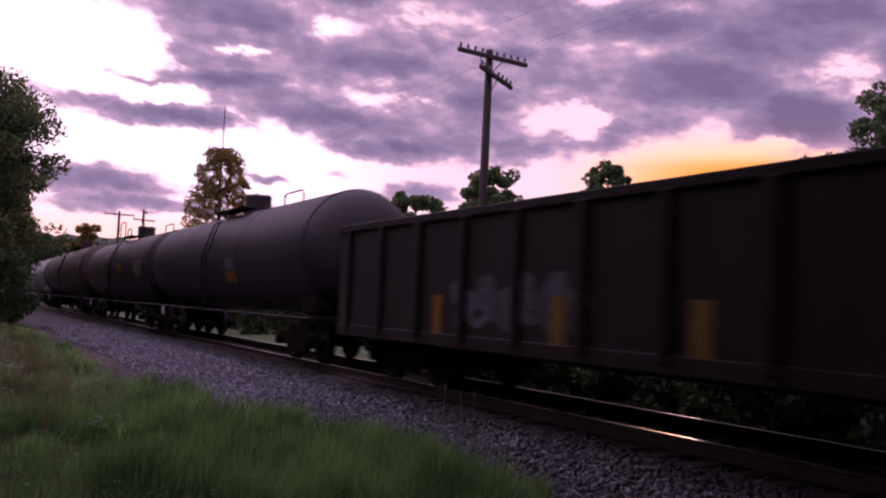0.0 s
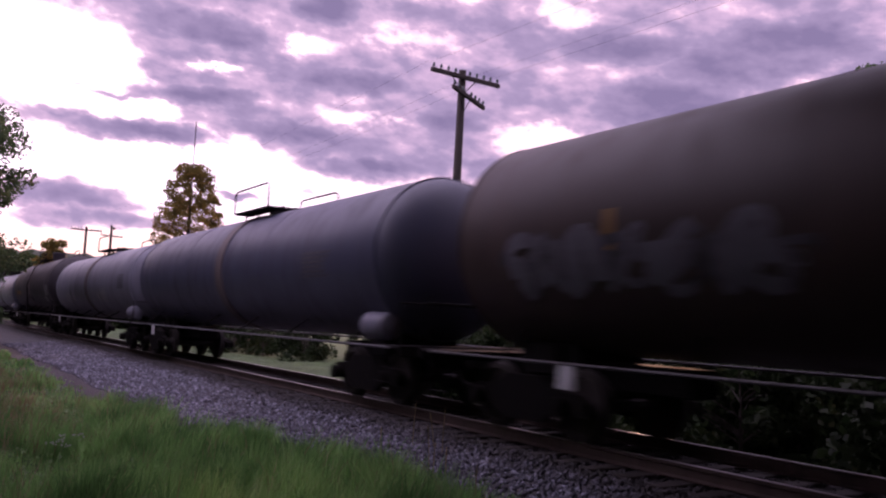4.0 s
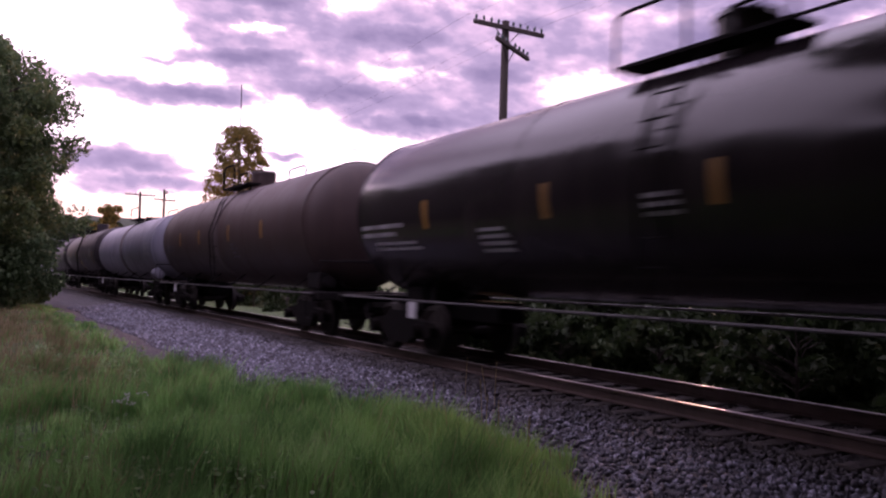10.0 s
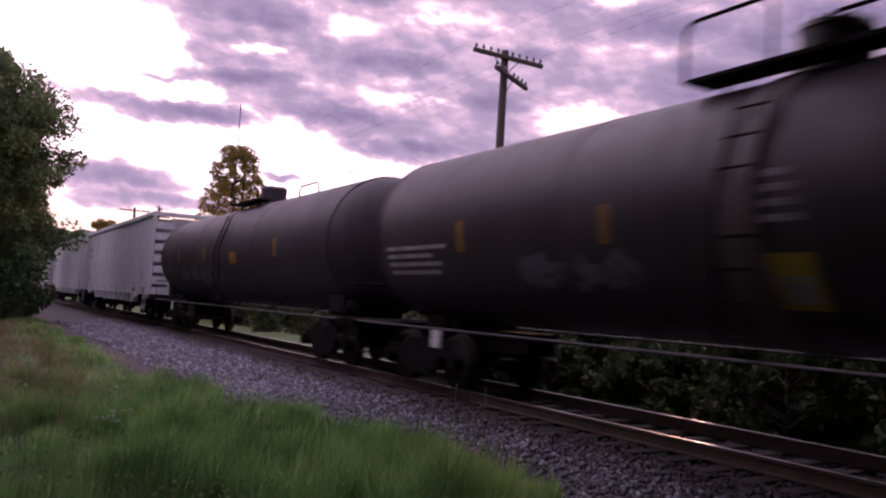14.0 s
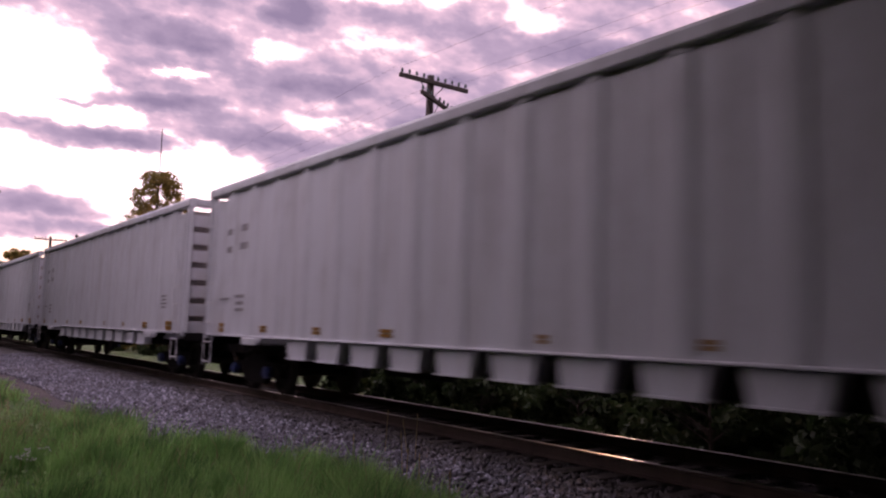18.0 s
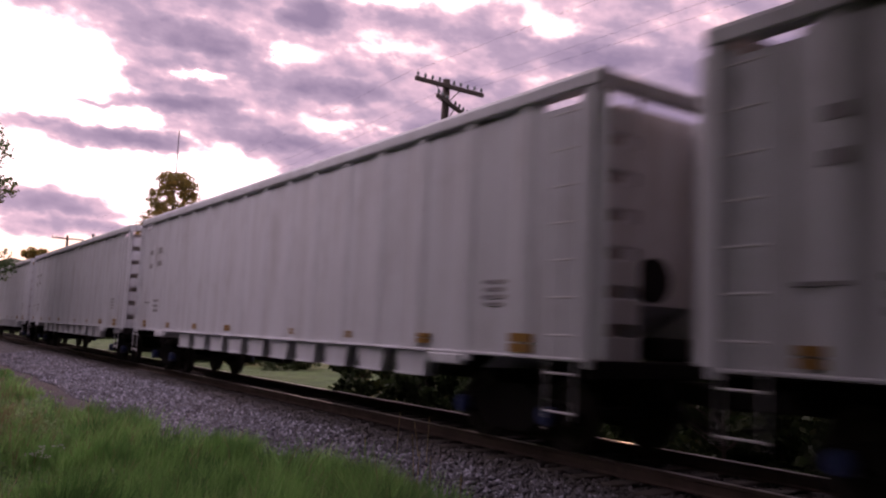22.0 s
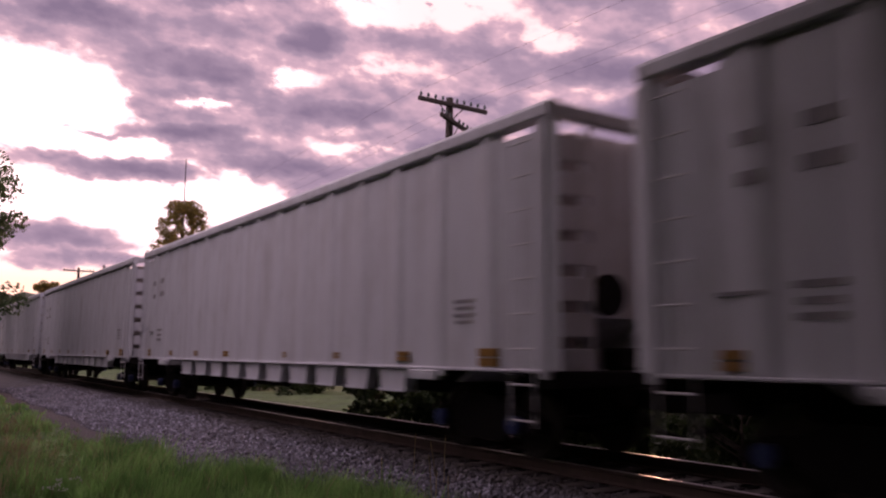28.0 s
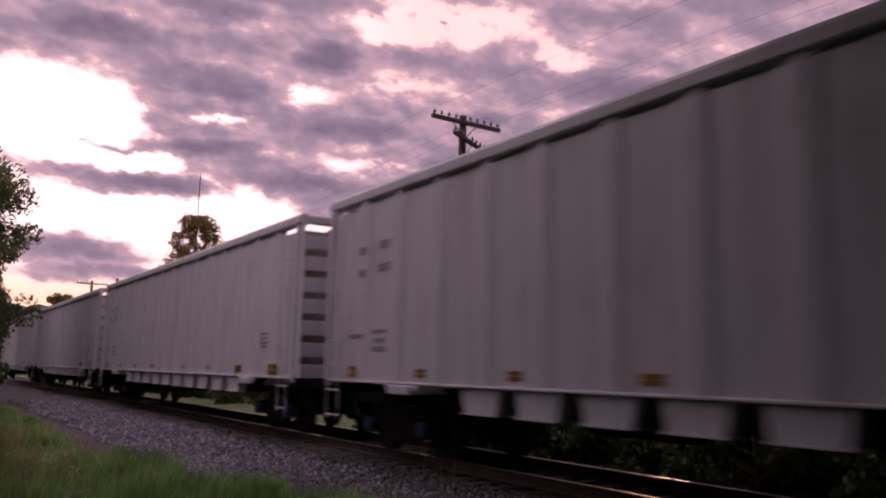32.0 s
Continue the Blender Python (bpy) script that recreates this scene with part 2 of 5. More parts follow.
M["blue"] = painted("blue_cap_paint", rgb(0.02, 0.035, 0.12), rgb(0.02, 0.02, 0.03), 0.4)
M["spray"] = painted("pale_spray_paint", rgb(0.115, 0.108, 0.135), rgb(0.04, 0.034, 0.04), 0.6, streak=1.0)
M["orange"] = painted("faded_orange_paint", rgb(0.20, 0.085, 0.022), rgb(0.06, 0.034, 0.025), 0.55, streak=0.6)
M["rung"] = painted("pale_rung_paint", rgb(0.52, 0.52, 0.54), rgb(0.36, 0.34, 0.34), 0.5)
# brown backing of the hopper end steps, with the recess shade in its colour
M["recess"] = painted("shaded_brown_recess", rgb(0.34, 0.30, 0.295), rgb(0.2, 0.165, 0.155), 0.7)
M["glass"] = painted("insulator_glass", rgb(0.03, 0.05, 0.05), rgb(0.02, 0.03, 0.03), 0.15)


for kind in ("black", "gloss", "satin", "brown", "rust"):
    sheen(M[kind], 0.3)
for kind in ("iron", "dull"):
    sheen(M[kind], 0.06)


def wood(k, bsdf):
    pos = k.add("ShaderNodeTexCoord").outputs["Object"]
    r = k.add("ShaderNodeObjectInfo").outputs["Random"]
    grain = k.noise(k.vec("MULTIPLY", pos, (1.2, 14.0, 14.0)), 1.0, 6.0, 0.6)
    c = k.mix(grain, rgb(0.016, 0.012, 0.011), rgb(0.05, 0.038, 0.032))
    c = k.mix(k.math("MULTIPLY", r, 0.5), c, rgb(0.03, 0.024, 0.021))
    k.put(bsdf.inputs["Base Color"], c)
    bsdf.inputs["Roughness"].default_value = 0.85
    bump(k, bsdf, grain, 0.6, 0.015)


def pole_wood(k, bsdf):
    pos = k.add("ShaderNodeTexCoord").outputs["Object"]
    grain = k.noise(k.vec("MULTIPLY", pos, (16.0, 16.0, 0.8)), 1.0, 6.0, 0.6)
    k.put(bsdf.inputs["Base Color"], k.mix(grain, rgb(0.02, 0.016, 0.014), rgb(0.075, 0.058, 0.05)))
    bsdf.inputs["Roughness"].default_value = 0.85
    bump(k, bsdf, grain, 0.6, 0.02)


def stones(k, bsdf):
    r = k.add("ShaderNodeNewGeometry").outputs["Random Per Island"]
    ramp = k.add("ShaderNodeValToRGB", {0: r})
    ramp.color_ramp.elements[0].color, ramp.color_ramp.elements[1].color = rgb(0.040, 0.041, 0.058), rgb(0.36, 0.365, 0.465)
    mid = ramp.color_ramp.elements.new(0.72)
    mid.color = rgb(0.135, 0.137, 0.183)
    pos = k.add("ShaderNodeTexCoord").outputs["Object"]
    n = k.noise(pos, 60.0, 4.0)
    # stones by the rails painted darker: track dirt plus shade under the train
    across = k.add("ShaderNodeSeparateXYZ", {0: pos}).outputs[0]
    dirt_shade = k.math("MULTIPLY", k.smooth(k.math("ADD", across, k.math("MULTIPLY", k.noise(pos, 1.5, 4.0), 0.8)), 6.5, 7.2), k.smooth(across, 10.4, 9.8))
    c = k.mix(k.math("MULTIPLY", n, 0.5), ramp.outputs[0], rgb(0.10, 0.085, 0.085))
    k.put(bsdf.inputs["Base Color"], k.mix(k.math("MULTIPLY", dirt_shade, 0.85), c, rgb(0.024, 0.018, 0.016)))
    bsdf.inputs["Roughness"].default_value = 0.75
    bump(k, bsdf, n, 0.5, 0.006)


def terrain(k, bsdf):
    """Grass, the ballast bed and the trodden strip between them, by the distance from the track."""
    pos = k.add("ShaderNodeTexCoord").outputs["Object"]
    s = k.add("ShaderNodeSeparateXYZ", {0: pos})
    wob = k.noise(pos, 0.7, 4.0)
    x = k.math("ADD", s.outputs[0], k.math("MULTIPLY", k.math("SUBTRACT", wob, 0.5), 1.6))
    bed = k.math("MULTIPLY", k.smooth(x, 4.0, 4.9), k.smooth(x, 12.2, 11.2))
    big, mid, fine = k.noise(pos, 0.12, 5.0), k.noise(pos, 1.3, 5.0), k.noise(pos, 26.0, 5.0, 0.7)
    cell = k.add("ShaderNodeTexVoronoi", {"Vector": pos, "Scale": 16.0})
    green = k.mix(k.smooth(mid, 0.35, 0.7), rgb(0.022, 0.045, 0.010), rgb(0.052, 0.095, 0.019))
    green = k.mix(k.smooth(big, 0.5, 0.7), green, rgb(0.07, 0.095, 0.028))
    grey = k.mix(fine, rgb(0.04, 0.037, 0.044), rgb(0.20, 0.19, 0.215))
    grey = k.mix(k.smooth(cell.outputs["Distance"], 0.0, 0.6, 0.0, 0.6), grey, rgb(0.03, 0.026, 0.03))
    # the bed below the train: dirt, with the shade worked into its colour
    dirt_shade = k.math("MULTIPLY", k.smooth(x, 6.0, 6.8), k.smooth(x, 10.4, 9.6))
    grey = k.mix(k.math("MULTIPLY", dirt_shade, 0.85), grey, rgb(0.022, 0.017, 0.015))
    soil = k.mix(fine, rgb(0.028, 0.022, 0.023), rgb(0.085, 0.07, 0.075))
    green = k.mix(k.math("MULTIPLY", k.smooth(x, 2.9, 3.5), k.smooth(x, 12.8, 12.2)), green, soil)
    k.put(bsdf.inputs["Base Color"], k.mix(bed, green, grey))
    bsdf.inputs["Roughness"].default_value = 0.9
    bump(k, bsdf, k.math("ADD", k.math("MULTIPLY", cell.outputs["Distance"], bed), fine), 0.8, 0.06)


def foliage(name, dark, light, dry, through_light=0.35, patch=0.4, scale=0.8):
    def build(k, bsdf):
        r = k.add("ShaderNodeNewGeometry").outputs["Random Per Island"]
        pos = k.add("ShaderNodeTexCoord").outputs["Object"]
        n = k.noise(pos, scale, 4.0)
        c = k.mix(k.math("ADD", k.math("MULTIPLY", r, 1 - patch), k.math("MULTIPLY", k.smooth(n, 0.36, 0.64), patch)), dark, light)
        c = k.mix(k.smooth(k.math("ADD", n, k.math("MULTIPLY", r, 0.3)), 0.72, 0.95), c, dry)
        k.put(bsdf.inputs["Base Color"], c)
        bsdf.inputs["Roughness"].default_value = 0.6
        bsdf.inputs["Specular IOR Level"].default_value = 0.2
        t = k.add("ShaderNodeBsdfTranslucent", {"Color": c})
        mix = k.add("ShaderNodeMixShader", {0: through_light, 1: bsdf.outputs[0], 2: t.outputs[0]})
        out = next(n for n in k.tree.nodes if n.type == "OUTPUT_MATERIAL")
        k.put(out.inputs[0], mix.outputs[0])
    return surface(name, build)


M["wood"], M["pole"], M["stone"], M["ground"] = surface("sleeper_wood", wood), surface("pole_wood", pole_wood), surface("ballast_stone", stones), surface("terrain", terrain)
M["grass"] = foliage("grass_blade", rgb(0.065, 0.165, 0.05), rgb(0.31, 0.60, 0.19), rgb(0.40, 0.55, 0.24), 0.5, 0.74, 1.25)
M["clover"] = foliage("weed_leaf", rgb(0.09, 0.16, 0.06), rgb(0.28, 0.42, 0.18), rgb(0.36, 0.42, 0.24), 0.4, 0.5, 1.5)
M["straw"] = foliage("dry_grass_blade", rgb(0.20, 0.17, 0.09), rgb(0.40, 0.32, 0.19), rgb(0.44, 0.35, 0.24))
M["leaf"] = foliage("tree_leaf", rgb(0.03, 0.06, 0.024), rgb(0.11, 0.17, 0.075), rgb(0.15, 0.16, 0.07))
# brown ivy leaf with warm evening backlight in the colour; the small tree shares it
M["ivy"] = foliage("sunlit_leaf", rgb(0.09, 0.08, 0.025), rgb(0.28, 0.21, 0.06), rgb(0.5, 0.28, 0.08), 0.6)
# darker copy of the tree leaf; the shade beyond the track is in its colour
M["shade"] = foliage("shaded_leaf", rgb(0.012, 0.024, 0.009), rgb(0.04, 0.062, 0.022), rgb(0.06, 0.06, 0.025))
M["bark"] = surface("bark", pole_wood)
M["petal"] = foliage("white_petal", rgb(0.5, 0.5, 0.5), rgb(0.7, 0.7, 0.68), rgb(0.6, 0.6, 0.5))
M["far"] = foliage("far_wood", rgb(0.020, 0.032, 0.018), rgb(0.045, 0.06, 0.03), rgb(0.06, 0.06, 0.03))


# ---------------------------------------------------------------- mesh helpers
MESHES = {}


def box(bm, x0, x1, y0, y1, z0, z1, bevel=0.0):
    made = bmesh.ops.create_cube(bm, size=1.0)["verts"]
    for v in made:
        v.co = Vector(((x0 + x1) / 2 + v.co.x * (x1 - x0), (y0 + y1) / 2 + v.co.y * (y1 - y0), (z0 + z1) / 2 + v.co.z * (z1 - z0)))
    if bevel:
        edges = list({e for v in made for e in v.link_edges})
        bmesh.ops.bevel(bm, geom=edges, offset=bevel, segments=1, affect="EDGES")


def rod(bm, a, b, r, n=8, r2=None):
    a, b = Vector(a), Vector(b)
    m = Matrix.Translation((a + b) / 2) @ (b - a).to_track_quat("Z", "Y").to_matrix().to_4x4()
    bmesh.ops.create_cone(bm, cap_ends=True, segments=n, radius1=r, radius2=r if r2 is None else r2, depth=(b - a).length, matrix=m)


def bent(bm, pts, r, n=6):
    """One round bar along a line of points."""
    pts = [Vector(p) for p in pts]
    rings = []
    for i, p in enumerate(pts):
        way = (pts[min(i + 1, len(pts) - 1)] - pts[max(i - 1, 0)]).normalized()
        side = way.cross(Vector((0.31, 0.17, 0.93)) if abs(way.z) < 0.9 else Vector((1, 0.1, 0))).normalized()
        up = side.cross(way)
        rings.append([bm.verts.new(p + (side * math.cos(2 * math.pi * k / n) + up * math.sin(2 * math.pi * k / n)) * r) for k in range(n)])
    for a, b in zip(rings, rings[1:]):
        for k in range(n):
            bm.faces.new((a[k], a[(k + 1) % n], b[(k + 1) % n], b[k]))
    bm.faces.new(rings[0][::-1]), bm.faces.new(rings[-1])


def prism(bm, outline, x0, x1):
    """An outline in y and z, drawn out from x0 to x1."""
    a = [bm.verts.new((x0, y, z)) for y, z in outline]
    b = [bm.verts.new((x1, y, z)) for y, z in outline]
    bm.faces.new(a), bm.faces.new(b[::-1])
    for i in range(len(a)):
        j = (i + 1) % len(a)
        bm.faces.new((a[j], a[i], b[i], b[j]))


def lathe(bm, profile, zc, n=40):
    """A profile of (y, radius), turned about the line x = 0, z = zc."""
    rings = []
    for y, r in profile:
        rings.append([bm.verts.new((r * math.cos(2 * math.pi * i / n), y, zc + r * math.sin(2 * math.pi * i / n))) for i in range(n)])
    for p, q in zip(rings, rings[1:]):
        for i in range(n):
            j = (i + 1) % n
            bm.faces.new((p[i], p[j], q[j], q[i]))
    bm.faces.new(rings[0][::-1]), bm.faces.new(rings[-1])


def mesh_of(key, material, fill, smooth=False):
    key = (key, material)
    if key not in MESHES:
        bm = bmesh.new()
        fill(bm)
        bmesh.ops.recalc_face_normals(bm, faces=bm.faces)
        me = bpy.data.meshes.new(str(key[0]))
        bm.to_mesh(me)
        bm.free()
        me.materials.append(M[material])
        if smooth:
            me.polygons.foreach_set("use_smooth", [True] * len(me.polygons))
            me.set_sharp_from_angle(angle=radians(35))
        MESHES[key] = me
    return MESHES[key]


def part(name, me, parent, label="", at=None):
    ob = new(name, me)
    ob.parent = parent
    if at is not None:
        ob.matrix_local = at
    return tagged(ob, label) if label else ob


def thing(name, at, label, category, group="", kind=""):
    ob = new(name)
    ob.matrix_world = at
    return tagged(ob, label, category, group, kind)


def cloud_mesh(name, verts, faces, material):
    me = bpy.data.meshes.new(name)
    verts, faces = np.asarray(verts, dtype=np.float32), np.asarray(faces, dtype=np.int32)
    me.vertices.add(len(verts))
    me.vertices.foreach_set("co", verts.ravel())
    size = faces.shape[1]
    me.loops.add(faces.size)
    me.loops.foreach_set("vertex_index", faces.ravel())
    me.polygons.add(len(faces))
    me.polygons.foreach_set("loop_start", np.arange(len(faces), dtype=np.int32) * size)
    me.update(calc_edges=True)
    me.materials.append(M[material])
    return me


# ---------------------------------------------------------------- ground and track
def height(x, y):
    """The lie of the land: a verge, a ballast shoulder, the track bed, a ditch and a meadow."""
    knots = [(-2000, -0.2), (-6, -0.15), (2.0, -0.22), (4.4, -0.46), (5.1, -0.42), (6.6, -0.22), (9.9, -0.22), (11.4, -0.6), (14, -0.65), (40, -0.7), (2000, -0.7)]
    z = np.interp(x, [a for a, b in knots], [b for a, b in knots])
    amp = np.where((np.abs(x - TRACK_X) < 3.4), 0.01, 0.06)
    return z + amp * (np.sin(x * 1.3 + y * 0.4) * np.sin(y * 0.9 - x * 0.5))


def make_ground():
    xs = np.concatenate([np.linspace(-1800, -30, 24), np.linspace(-26, -4, 23), np.arange(-3.5, 20, 0.3), np.linspace(21, 60, 27), np.linspace(70, 1800, 24)])
    ys = np.concatenate([np.linspace(-1800, -60, 22), np.linspace(-50, -4, 24), np.arange(-3, 60, 0.6), np.linspace(62, 160, 40), np.linspace(180, 2200, 24)])
    gx, gy = np.meshgrid(xs, ys)
    v = np.stack([gx.ravel(), gy.ravel(), height(gx.ravel(), gy.ravel())], 1)
    n, m = len(xs), len(ys)
    i = (np.arange(m - 1)[:, None] * n + np.arange(n - 1)[None, :]).ravel()
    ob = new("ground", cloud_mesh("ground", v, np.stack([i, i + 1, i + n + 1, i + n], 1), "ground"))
    ob.data.polygons.foreach_set("use_smooth", [True] * len(ob.data.polygons))
    tagged(ob, "grassy verge, grey ballast bed and meadow beside a railway", "ground", kind="structure")


make_ground()

track = thing("railway_track", pose(TRACK_X, 0, 0), "single railway track with shiny rails on dark wooden sleepers", "railway track", kind="structure")


def rail_body(bm):
    prof = [(-0.07, -0.17), (0.07, -0.17), (0.07, -0.158), (0.012, -0.14), (0.012, -0.045), (0.036, -0.035), (0.036, -0.004), (-0.036, -0.004), (-0.036, -0.035), (-0.012, -0.045), (-0.012, -0.14), (-0.07, -0.158)]
    a = [bm.verts.new((x, -460, z)) for x, z in prof]
    b = [bm.verts.new((x, 640, z)) for x, z in prof]
    bm.faces.new(a), bm.faces.new(b[::-1])
    for i in range(len(a)):
        j = (i + 1) % len(a)
        bm.faces.new((a[i], a[j], b[j], b[i]))


for side in (-1, 1):
    r = part("rail", mesh_of("rail", "rail", rail_body), track, "rusty steel rail with a polished head", pose(side * 0.7525, 0, 0))
    part("rail_head", mesh_of("rail_head", "railtop", lambda bm: box(bm, -0.034, 0.034, -460, 640, -0.003, 0.0)), r, "shiny worn running surface")


# ---------------------------------------------------------------- trucks, shared by all cars
def side_frame(bm):
    o = [(-1.25, 0.52), (-1.25, 0.36), (-1.05, 0.33), (-0.75, 0.42), (-0.42, 0.20), (0.42, 0.20), (0.75, 0.42), (1.05, 0.33), (1.25, 0.36), (1.25, 0.52), (1.05, 0.62), (0.6, 0.66), (0.35, 0.80), (-0.35, 0.80), (-0.6, 0.66), (-1.05, 0.62)]
    prism(bm, o, -0.08, 0.08)
    for y in (-0.22, 0.0, 0.22):
        rod(bm, (0.0, y, 0.24), (0.0, y, 0.50), 0.09, 8)
    for y in (-0.88, 0.88):
        rod(bm, (-0.13, y, 0.46), (0.13, y, 0.46), 0.12, 10)


def wheelset(bm):
    rod(bm, (-0.98, 0, 0), (0.98, 0, 0), 0.08, 8)
    for s in (-1, 1):
        lathe_x = [(s * 0.68, 0.49), (s * 0.71, 0.485), (s * 0.72, 0.457), (s * 0.82, 0.452), (s * 0.83, 0.38), (s * 0.79, 0.36), (s * 0.77, 0.16), (s * 0.83, 0.14), (s * 0.83, 0.08)]
        n, rings = 28, []
        for x, r in [(s * 0.68, 0.09)] + lathe_x:
            rings.append([bm.verts.new((x, r * math.cos(2 * math.pi * i / n), r * math.sin(2 * math.pi * i / n))) for i in range(n)])
        for p, q in zip(rings, rings[1:]):
            for i in range(n):
                j = (i + 1) % n
                bm.faces.new((p[i], p[j], q[j], q[i]))


WHEELS = []


def make_truck(car, y, q, cap="iron"):
    t = part("truck", mesh_of("bolster", "iron", lambda bm: (box(bm, -1.0, 1.0, -0.2, 0.2, 0.48, 0.78, 0.02), rod(bm, (0, 0, 0.7), (0, 0, 0.95), 0.25, 14))), car, "dark cast-steel two-axle truck", pose(0, y, 0))
    for s in (-1, 1):
        part("side_frame", mesh_of("side_frame", "iron", side_frame), t, at=pose(s * 1.0, 0, 0))
        for d in (-0.88, 0.88):
            part("bearing_cap", mesh_of(("cap", cap), cap, lambda bm: (rod(bm, (-0.07, 0, 0), (0.07, 0, 0), 0.12, 14), rod(bm, (-0.09, 0, 0), (0.09, 0, 0), 0.05, 8))), t, "blue bearing cap" if cap == "blue" else "", pose(s * 1.17, d, 0.457))
    for d in (-0.88, 0.88):
        w = part("wheelset", mesh_of("wheelset", "wheel", wheelset, True), t, "worn steel wheelset", pose(0, d, 0.457))
        WHEELS.append((w, d, q + y + d))


def coupler(bm):
    box(bm, -0.16, 0.16, 0.0, 0.75, 0.72, 0.98, 0.02)
    box(bm, -0.2, 0.14, 0.70, 0.98, 0.70, 1.0, 0.04)
    bent(bm, [(0.3, 0.2, 0.75), (0.34, 0.5, 0.5), (0.3, 0.85, 0.42)], 0.03)


# ---------------------------------------------------------------- tank cars
def add_marks(car, marks, radius, zc):
    """Painted or stuck-on marks on the curved flank: kind, y, z, width, height."""
    for i, (mat, name, y, z, w, h, label) in enumerate(marks):
        if name == "graffiti":
            me = mesh_of(("graffiti", label, y), mat, lambda bm: graffiti_fill(bm, y, z, w, h, label, radius, zc))
            part(name, me, car, "pale sprayed graffiti")
            continue
        def fill(bm, y=y, z=z, w=w, h=h):
            n, rows = 5, []
            for j in range(n):
                zz = z - h / 2 + h * j / (n - 1)
                x = -math.sqrt(max(radius ** 2 - (zz - zc) ** 2, 0.01)) - 0.006
                rows.append([bm.verts.new((x, yy, zz)) for yy in (y - w / 2, y + w / 2)] + [bm.verts.new((x + 0.012, yy, zz)) for yy in (y + w / 2, y - w / 2)])
            for p, q in zip(rows, rows[1:]):
                for a in range(4):
                    b = (a + 1) % 4
                    bm.faces.new((p[a], p[b], q[b], q[a]))
            bm.faces.new(rows[0][::-1]), bm.faces.new(rows[-1])
        part(name, mesh_of(("mark", round(y, 3), round(z, 3), w, h, radius), mat, fill), car, label)


def text_block(y, z, w, h, rows, mat="marking", name="marking_line"):
    step = h / rows
    rnd = random.Random(int(y * 100 + z * 10))
    out = []
    for i in range(rows):
        ww = w * rnd.uniform(0.65, 1.0)
        out.append((mat, name, y + (w - ww) / 2, z + h / 2 - step * (i + 0.5), ww, step * 0.5, ""))
    return out


def spray_patch(y, z, w, h, seed, mat="spray"):
    return [(mat, "graffiti", y, z, w, h, seed)]


def graffiti_fill(bm, y, z, w, h, seed, radius, zc):
    """Loose sprayed strokes on the curved flank."""
    rnd = random.Random(seed)
    n = max(70, int(w * 60))
    a, prev, wd = 0.6, None, 0.16
    cy, cz = y - w / 2, z
    for i in range(n):
        # the hand runs along the patch in loops
        f = i / n
        ty = y - w / 2 + w * f + 0.3 * h * math.sin(i * 0.61 + seed)
        tz = z + 0.42 * h * math.sin(i * 0.47) * (0.6 + 0.4 * math.sin(i * 0.13 + seed))
        a = math.atan2(tz - cz, ty - cy)
        cy, cz = ty, tz
        wd += rnd.uniform(-0.03, 0.03)
        wd = min(max(wd, 0.08), 0.24)
        ring = []
        for u in (-1, 1):
            yy, zz = cy - math.sin(a) * wd / 2 * u, min(max(cz + math.cos(a) * wd / 2 * u, zc - radius * 0.9), zc + radius * 0.9)
            ring.append(bm.verts.new((-math.sqrt(radius ** 2 - (zz - zc) ** 2) - 0.005 - 0.0001 * i, yy, zz)))
        if prev:
            bm.faces.new((prev[0], prev[1], ring[1], ring[0]))
        prev = ring


